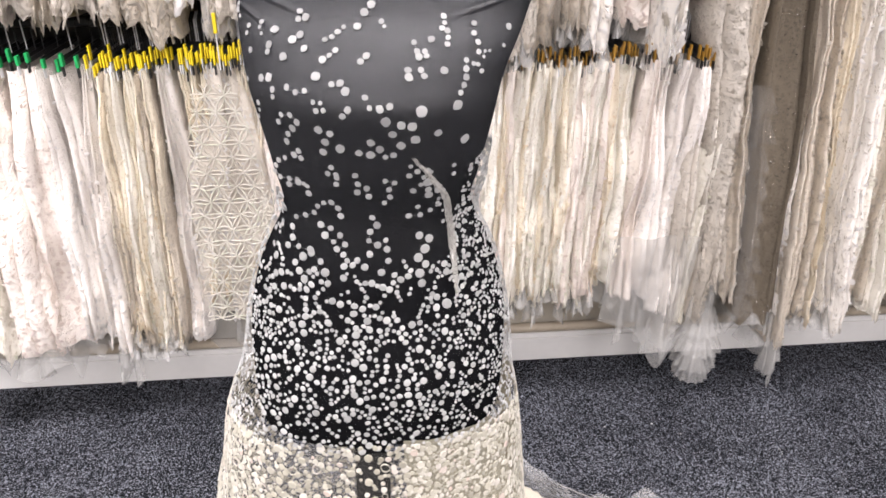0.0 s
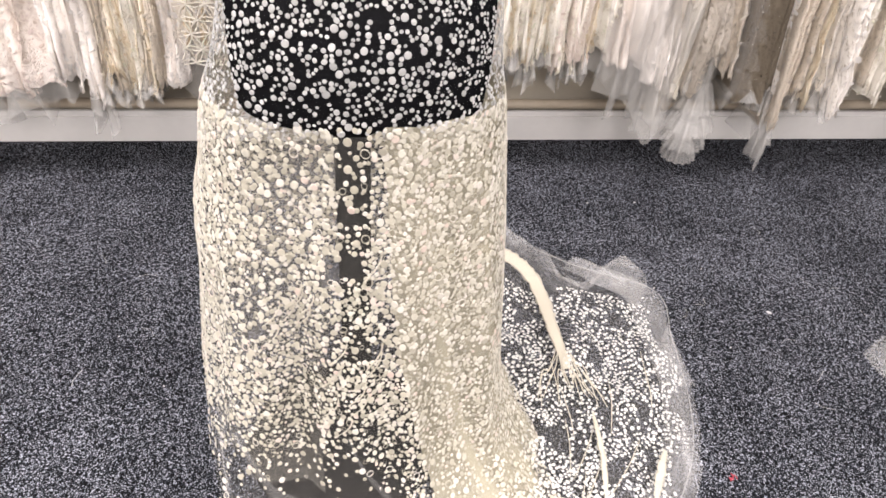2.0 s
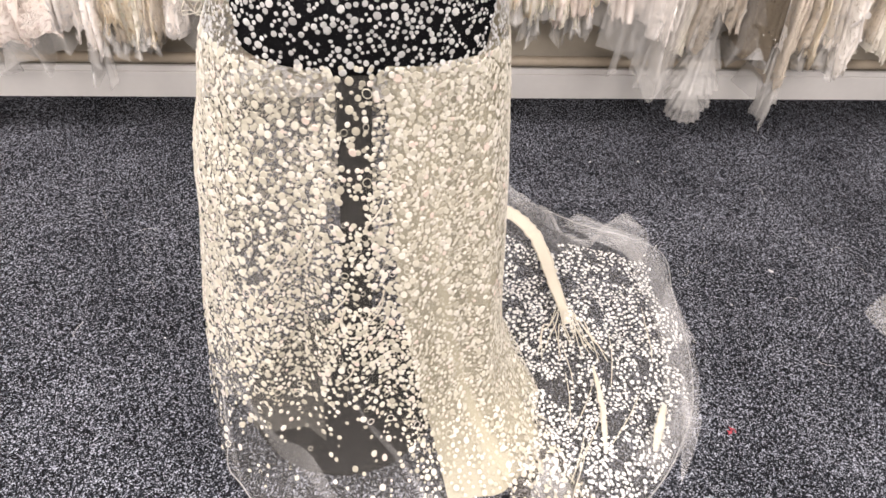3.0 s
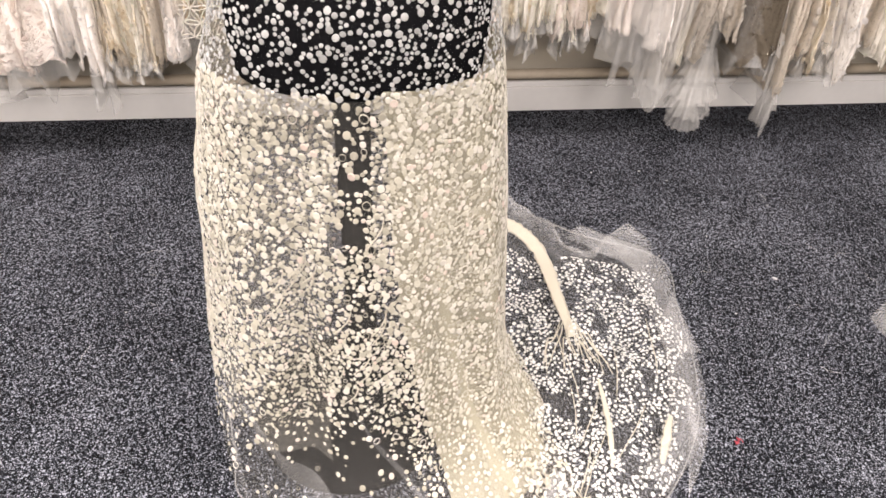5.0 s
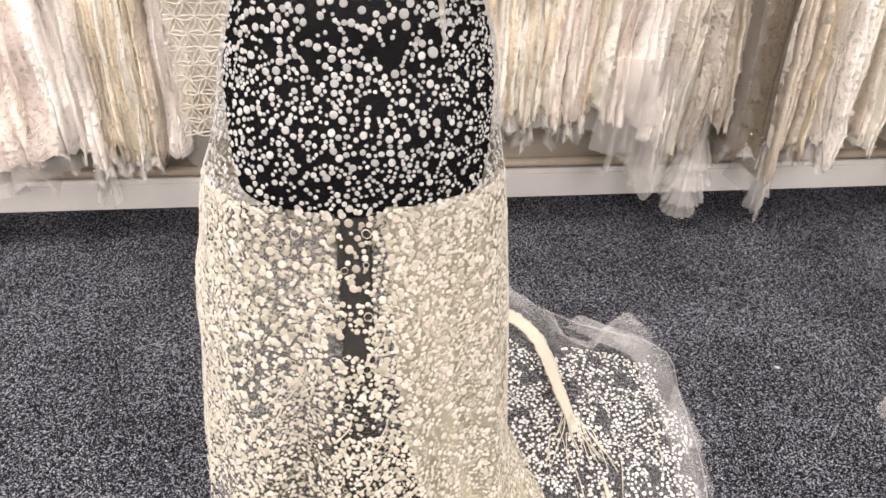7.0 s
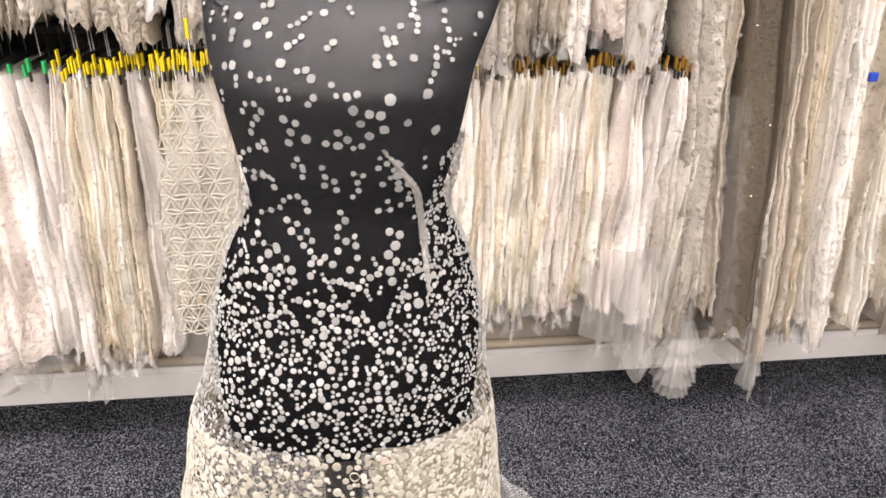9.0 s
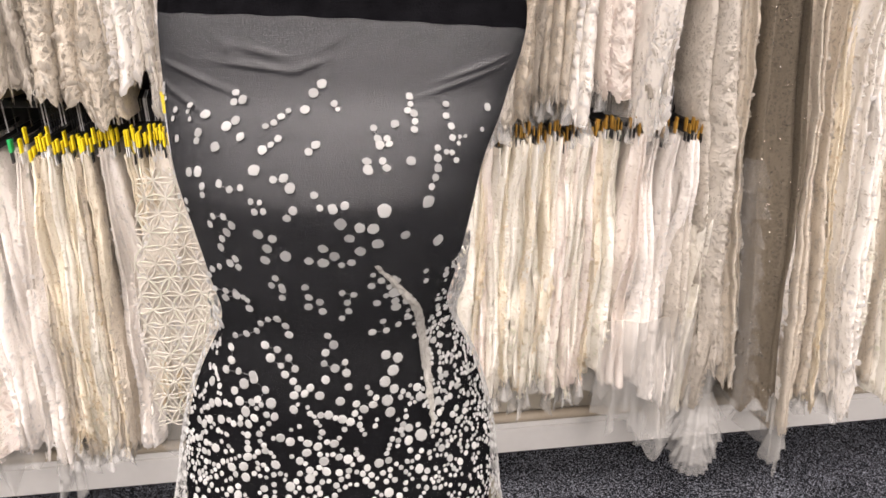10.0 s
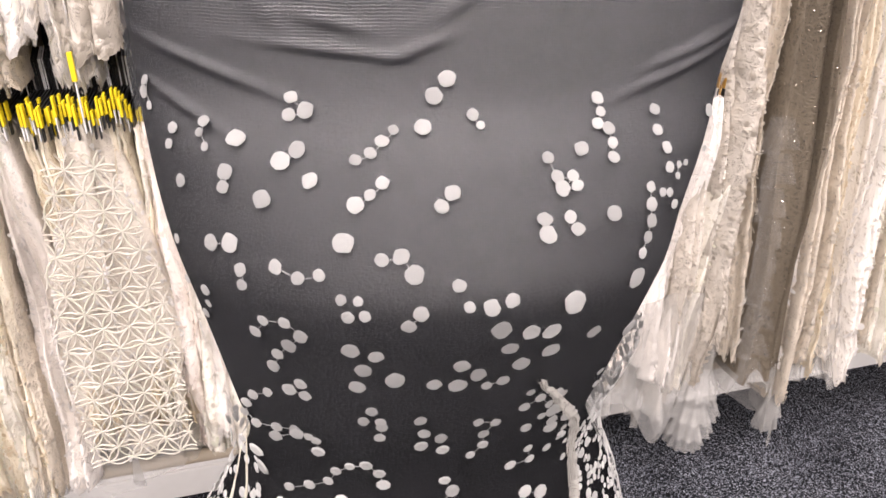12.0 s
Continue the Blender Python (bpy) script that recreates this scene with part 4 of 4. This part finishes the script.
def hanging(x, width, ztop, zbot, style, clip, label, front=1.74, lean=0.0, pleats=2, net=0.0, seed=0, wavy=0.0, flare=0.65, group="lace samples"):
    """One folded length of lace on its clip hanger, hung edge-on to the room."""
    r = random.Random(seed)
    thing = empty("lace_sample", x, RAIL_Y, ztop, label, "fabric", group)
    back = 2.0
    n = (10 if ztop > 1.5 else 6) * pleats + 1
    rows = []
    h = ztop - zbot
    ph = [r.uniform(0, 6.28) for _ in range(8)]
    ragged = [0.045 * noise.noise(Vector((i * 0.33, seed * 2.3, 7.0))) for i in range(n + 4)]
    steps = 46 if wavy else 30
    for k in range(steps + 1):
        s = k / steps
        open_ = (1 - flare) + flare * min(1.0, s * 1.6) ** 0.7
        row = []
        cx = x + lean * s + 0.006 * math.sin(3 * s + ph[0]) + 0.003 * math.sin(11 * s + ph[1]) + wavy * noise.noise(Vector((s * 22, seed * 3.7, 0)))
        w = width * open_ * (1 + 0.10 * math.sin(5 * s + ph[2])) + wavy * noise.noise(Vector((s * 35, seed * 1.9, 5)))
        row.append((cx - w * 0.40, back, 0))
        row.append((cx - w * 0.46, front + 0.16, 0))
        for j in range(n):
            a = j / (n - 1)
            yy = front + min(0.014, width * 0.22) * (1 - math.cos(2 * math.pi * pleats * a + 0.5 * math.sin(4 * s + ph[3]))) * (0.5 + open_) + 0.05 * (2 * a - 1) ** 6
            xx = cx + w * (a - 0.5) + 0.10 * w * math.sin(2 * math.pi * pleats * a + ph[4] + 3 * s)
            row.append((xx, yy + 0.012 * math.sin(6 * s + ph[5]) + 0.006 * math.sin(17 * s + ph[6] + 3 * a), 0))
        row.append((cx + w * 0.46, front + 0.16, 0))
        row.append((cx + w * 0.40, back, 0))
        rows.append([(px, py, ztop - (h + ragged[i] * s ** 6 + 0.005 * s ** 8 * math.sin(i * 2.1)) * s) for i, (px, py, _) in enumerate(row)])
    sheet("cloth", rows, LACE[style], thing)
    embroider(rows, thing, EMB[style], r, int(min(1300, (8500 if style != "taupe" else 7000) * width * (h if ztop < 1.5 else min(h, ztop - 1.0)))), 0.42 if style == "taupe" else 1.15 if ztop > 1.5 else 1.0)
    if net > 0:
        tip = rows[-1]
        lo = []
        for k in range(9):
            s = k / 8
            lo.append([(px + (px - x - lean) * 0.30 * s + 0.014 * s * math.sin(i * 1.7 + seed), py + 0.01 - 0.03 * s * math.sin(i * 0.9 + seed), pz + 0.03 - (net + 0.03 + 0.35 * net * math.sin(i * 0.55 + seed)) * s) for i, (px, py, pz) in enumerate(tip[1:-1])])
        sheet("net_hem", lo, M_hemnet, thing, "sheer net ground hanging below the lace")
    if clip:
        pitch = 0.0055 if clip == M_yellow else 0.0075 if clip == M_gold else 0.019
        more = max(1, round(width / (2.0 if width < 0.055 else 1.35) / pitch)) if ztop < RAIL_Z and not -0.05 < x < 0.48 else 1
        for k in range(more):
            hx = x + (k + 0.5 - more / 2) * pitch
            hanger = part("hanger", box(hx - 0.0012, hx + 0.0012, front + 0.03, 2.0, ztop + 0.012, ztop + 0.022), M_black, thing, "thin black clip hanger")
            bm = bmesh.new()
            tube(bm, [(hx, RAIL_Y - 0.03, ztop + 0.02), (hx, RAIL_Y - 0.032, RAIL_Z + 0.006), (hx, RAIL_Y, RAIL_Z + 0.019), (hx, RAIL_Y + 0.018, RAIL_Z)] if ztop < RAIL_Z else [(hx, RAIL_Y, ztop + 0.02), (hx, RAIL_Y, 2.235)], 0.0016, 5)
            part("hook", bm, M_clip if (seed + k) % 3 == 0 else M_black, hanger, "wire hook")
            dz = 0.010 * noise.noise(Vector((hx * 30, 2.0, 5.0))) + r.uniform(-0.010, 0.012)
            yc = front + r.uniform(0.005, 0.03)
            wide, tall = (0.0030, 0.024) if clip == M_green else (0.0017, 0.028) if clip == M_yellow else (0.0010, 0.026)
            part("clip", box(hx - wide, hx + wide, yc, yc + 0.014, ztop + 0.004 + dz, ztop + 0.004 + tall * r.uniform(0.8, 1.2) + dz, 0.0006), clip, hanger, "coloured plastic size clip")
            part("pin", box(hx - 0.0009, hx + 0.0009, yc - 0.002, yc + 0.01, ztop - 0.018 + dz, ztop + 0.003 + dz), M_clip if r.random() < 0.5 else M_black, hanger)
    return thing


rr = random.Random(11)
WORDS = {"ivory": "ivory corded lace", "white": "white beaded lace", "cream": "cream guipure lace", "blush": "pale blush floral lace", "beige": "beige embroidered lace", "grey": "grey sheer net", "taupe": "taupe sequinned net", "flower": "white open petal lace"}
count = 0
# stretches of the lower rail: from, to, widths, styles, hem height, net below, clip, lean
LOWER = [
    (-1.00, -0.64, (0.08, 0.12), ("blush", "ivory"), 0.34, 0.07, M_green, -0.05),
    (-0.64, -0.535, (0.10, 0.105), ("blush",), 0.33, 0.05, M_green, -0.05),
    (-0.535, -0.50, (0.034, 0.036), ("white",), 0.38, 0.0, M_green, -0.04),
    (-0.50, -0.42, (0.04, 0.042), ("white", "ivory"), 0.34, 0.08, M_green, -0.04),
    (-0.42, -0.28, (0.009, 0.013), ("cream", "beige", "ivory", "cream"), 0.36, 0.03, M_yellow, -0.03),
    (-0.28, -0.232, (0.045, 0.048), ("white",), 0.33, 0.0, M_yellow, -0.02),
    (-0.232, -0.05, (0.009, 0.012), ("cream", "ivory"), 0.46, 0.0, M_yellow, 0.0),
    (-0.05, 0.48, (0.02, 0.035), ("ivory", "white", "blush"), 0.40, 0.0, M_yellow, 0.0),
    (0.48, 0.80, (0.011, 0.020), ("ivory", "ivory", "cream", "blush"), 0.44, 0.05, M_gold, 0.0),
    (0.80, 0.905, (0.05, 0.055), ("blush", "ivory"), 0.43, 0.06, M_gold, 0.02),
    (0.905, 1.00, (0.03, 0.05), ("white",), 0.38, 0.12, M_gold, 0.02),
    (1.00, 1.10, (0.04, 0.05), ("grey", "ivory"), 0.30, 0.08, M_gold, 0.02),
]
for x0, x1, widths, styles, hem, net, clip, lean in LOWER:
    x = x0
    while x < x1 - 0.004:
        width = rr.uniform(*widths)
        style = rr.choice(styles)
        slim = width < 0.03
        hanging(x + width / 2, width * (2.0 if slim else 1.35), 1.085 + rr.uniform(-0.012, 0.012), hem + rr.uniform(-0.035, 0.03), style, clip, "folded " + WORDS[style] + " length on a clip hanger",
                (rr.uniform(1.755, 1.775) if -0.24 < x < -0.05 else rr.uniform(1.730, 1.750)), lean, 2 if slim else rr.choice((2, 3)), net if rr.random() < 0.7 else 0, count, 0.0035 if slim else 0.003, 0.45 if slim else 0.6)
        x += width
        count += 1

# broad petal lace beside the form
petal = hanging(-0.145, 0.20, 1.10, 0.42, "plain", M_yellow, "broad white net panel with corded petal lattice", 1.725, -0.005, 2, 0.09, count, 0.0, 0.75)
vs, fs = [], []
R = 0.043
for row in range(22):
    for col in range(-5, 6):
        cx, cz = -0.147 + (col + 0.5 * (row % 2)) * R, 1.07 - row * R * 0.866
        ring = []
        for k in range(28):
            a = 2 * math.pi * k / 28
            px, pz = cx + R * math.cos(a), cz + R * math.sin(a)
            half = 0.035 + 0.062 * min(1, max(0, (1.09 - pz) / 0.3)) ** 0.7
            if abs(px + 0.147) > half or not 0.43 < pz < 1.06:
                ring.append(None)
                continue
            py = 1.716 - 0.004 * math.sin(px * 120)
            ring.append(len(vs))
            for q in range(4):
                b = 2 * math.pi * q / 4
                vs.append((px + 0.0016 * math.cos(b) * math.cos(a), py + 0.0016 * math.sin(b), pz + 0.0016 * math.cos(b) * math.sin(a)))
        for k in range(28):
            i, j = ring[k], ring[(k + 1) % 28]
            if i is not None and j is not None:
                fs += [(i + q, j + q, j + (q + 1) % 4, i + (q + 1) % 4) for q in range(4)]
mesh_object("cord_lattice", vs, fs, EMB["ivory"], petal, "interlaced white cord petals")["kind"] = "stuff"

part("tag_pin", box(-0.1262, -0.1238, 1.716, 1.722, 1.09, 1.185, 0.0005), M_clip, petal, "white plastic tag stem")
part("tag", box(-0.1285, -0.1215, 1.714, 1.724, 1.170, 1.212, 0.001), M_yellow, petal, "yellow plastic size clip")

# upper rail, shorter lengths
x = -1.0
while x < 1.0:
    width = rr.uniform(0.03, 0.075)
    style = rr.choice(("beige", "grey", "beige", "blush", "grey", "flower"))
    hem = 1.185 + rr.uniform(-0.045, 0.04) if x < 0.4 else 1.14 + rr.uniform(-0.035, 0.04)
    if 0.93 < x < 1.03:
        x += 0.05
        continue
    hanging(x + width / 2, width * 1.4, 2.12, hem, style, M_clip, "folded " + WORDS[style] + " length on the upper rail", rr.uniform(1.70, 1.77), rr.uniform(-0.05, 0.0), rr.choice((2, 3)), 0.03 if x > 0.5 else 0, count, 0.004, 0.3)
    x += width
    count += 1

# full-length pieces on the upper rail
LONG = [(1.095, 0.075, "grey", 0.45, 0.10), (1.165, 0.03, "beige", 0.40, 0.0), (1.228, 0.066, "taupe", 0.33, 0.03), (1.272, 0.010, "taupe", 0.36, 0.0), (1.300, 0.036, "flower", 0.36, 0.08), (1.338, 0.026, "beige", 0.24, 0.10)]
x = 1.36
while x < 2.2:
    width = rr.uniform(0.022, 0.05)
    LONG.append((x + width / 2, width, rr.choice(("beige", "blush", "ivory", "beige", "grey", "cream", "flower")), rr.uniform(0.29, 0.42), rr.choice((0.0, 0.0, 0.06))))
    x += width
for x, width, style, hem, net in LONG:
    hanging(x - 0.15, width * 1.35, 2.12, hem, style, M_clip, "full-length " + WORDS[style] + " hanging from the upper rail", 1.70 if style == "taupe" else rr.uniform(1.705, 1.745), 0.20, 1 if style == "taupe" else rr.choice((2, 3)), net, count, 0.004 if style == "taupe" else 0.013, 0.25)
    count += 1

# tiered ruffle net, frayed steps along its edge
ruffle = empty("ruffle_net", 1.13, RAIL_Y, 1.0, "grey tiered ruffle net with stepped flounces hanging on rack", "fabric")
for k in range(9):
    z0 = 1.04 - 0.075 * k
    xe = 1.150 + 0.0105 * k + 0.004 * math.sin(k * 2.3)
    sheet("flounce", [[(xe - 0.03 + (0.03 + 0.026 * s) * a, 1.672 + 0.01 * math.cos(9 * a + k) * s + 0.03 * (1 - a), z0 - 0.085 * s + 0.022 * s * a) for a in [j / 8 for j in range(9)]] for s in [i / 5 for i in range(6)]], M_edge, ruffle)
for k, (z0, r0, r1) in enumerate(((0.36, 0.030, 0.060), (0.295, 0.036, 0.072), (0.235, 0.036, 0.066), (0.185, 0.022, 0.052))):
    sheet("flounce", [[(1.165 + (r0 + (r1 - r0) * s) * math.sin(a) * (1 + 0.10 * s * math.cos(14 * a)), 1.79 - (r0 + (r1 - r0) * s) * math.cos(a) * (1 + 0.10 * s * math.cos(14 * a)), z0 - 0.085 * s) for a in [2 * math.pi * j / 84 for j in range(85)]] for s in [i / 5 for i in range(6)]], M_hemnet, ruffle)

# loose tulle corner under the white lengths
tulle = empty("tulle_length", 1.0, RAIL_Y, 0.4, "sheer white tulle length with a trailing corner", "fabric")
sheet("cloth", [[(0.825 + 0.24 * a + 0.01 * math.sin(8 * a + 3 * s), 1.728 + 0.012 * math.sin(10 * a + 2 * s), 0.62 - s * (0.27 + 0.17 * math.exp(-((a - 0.78) / 0.28) ** 2))) for a in [j / 24 for j in range(25)]] for s in [i / 14 for i in range(15)]], M_hemnet, tulle)

# blue clip and lint on the carpet
part("size_clip", box(1.438, 1.460, 1.658, 1.668, 1.080, 1.102, 0.003), M_blue, ruffle, "blue plastic size clip")
for x, y, r in ((0.871, 1.68, 0.004), (0.962, 1.312, 0.004), (1.09, 1.63, 0.003), (1.24, 1.21, 0.008), (1.09, 1.10, 0.003), (1.02, 1.68, 0.004), (-0.38, 1.20, 0.003), (-0.25, 1.05, 0.003), (1.35, 1.5, 0.003), (1.12, 1.38, 0.003)):
    bm = bmesh.new()
    bmesh.ops.create_icosphere(bm, subdivisions=1, radius=1.0, matrix=Matrix.Translation((x, y, r * 0.3)) @ Matrix.Rotation(x * 40, 4, "Z") @ Matrix.Diagonal((r, r * 0.5, r * 0.35, 1)))
    tagged(part("lint", bm, M_disc, None), "small white lint scrap on the carpet", "lint", "lint scraps")

bm = bmesh.new()
for k in range(9):
    bmesh.ops.create_icosphere(bm, subdivisions=1, radius=1.0, matrix=Matrix.Translation((0.953 + rr.uniform(-0.008, 0.008), 0.754 + rr.uniform(-0.008, 0.008), 0.001)) @ Matrix.Rotation(rr.uniform(0, 3), 4, "Z") @ Matrix.Diagonal((0.005, 0.0012, 0.0012, 1)))
tagged(part("fluff", bm, M_red, None), "small tuft of red fluff caught in the carpet", "fluff")

# aisle edge: black foot and post added for a dark patch, and trailing net
bm = bmesh.new()
prof = [(0.0, 0.17), (0.014, 0.172), (0.02, 0.165), (0.03, 0.12), (0.05, 0.06), (0.09, 0.03), (1.0, 0.027)]
rings = [[bm.verts.new((1.71 + q * math.sin(2 * math.pi * j / 40), 1.09 + q * math.cos(2 * math.pi * j / 40), z)) for j in range(40)] for z, q in prof]
for a, c in zip(rings, rings[1:]):
    for j in range(40):
        bm.faces.new((a[(j + 1) % 40], a[j], c[j], c[(j + 1) % 40]))
bm.faces.new(rings[0])
bm.faces.new(rings[-1][::-1])
tagged(part("added_stand", bm, M_form, None, smooth=True), "black round-footed post added for a dark patch at the aisle edge", "stand")
trail = empty("net_train", 1.65, 0.95, 0.0, "white net end of another drape trailing on the carpet", "fabric")
sheet("cloth", [[(1.435 + 0.34 * u + 0.02 * math.sin(5 * v), 0.80 + 0.26 * v + 0.04 * math.sin(6 * u), 0.006 + 0.03 * abs(math.sin(7 * u + 4 * v)) * min(1, u * 4 + 0.1) + 0.05 * u * u) for u in [j / 30 for j in range(31)]] for v in [i / 24 for i in range(25)]], M_fold, trail)

# stray threads on the carpet
for k in range(14):
    x0, y0 = rr.uniform(0.95, 1.5), rr.uniform(0.75, 1.65)
    if k % 3 == 0:
        x0, y0 = rr.uniform(-0.6, -0.2), rr.uniform(0.8, 1.5)
    a = rr.uniform(0, 6.28)
    pts = []
    for s in range(7):
        pts.append((x0, y0, 0.0012))
        a += rr.uniform(-0.9, 0.9)
        x0, y0 = x0 + 0.008 * math.cos(a), y0 + 0.008 * math.sin(a)
    tagged(part("thread", tube(bmesh.new(), pts, 0.0003, 4), M_disc, None), "fine white stray thread lying on the carpet", "thread", "stray threads")
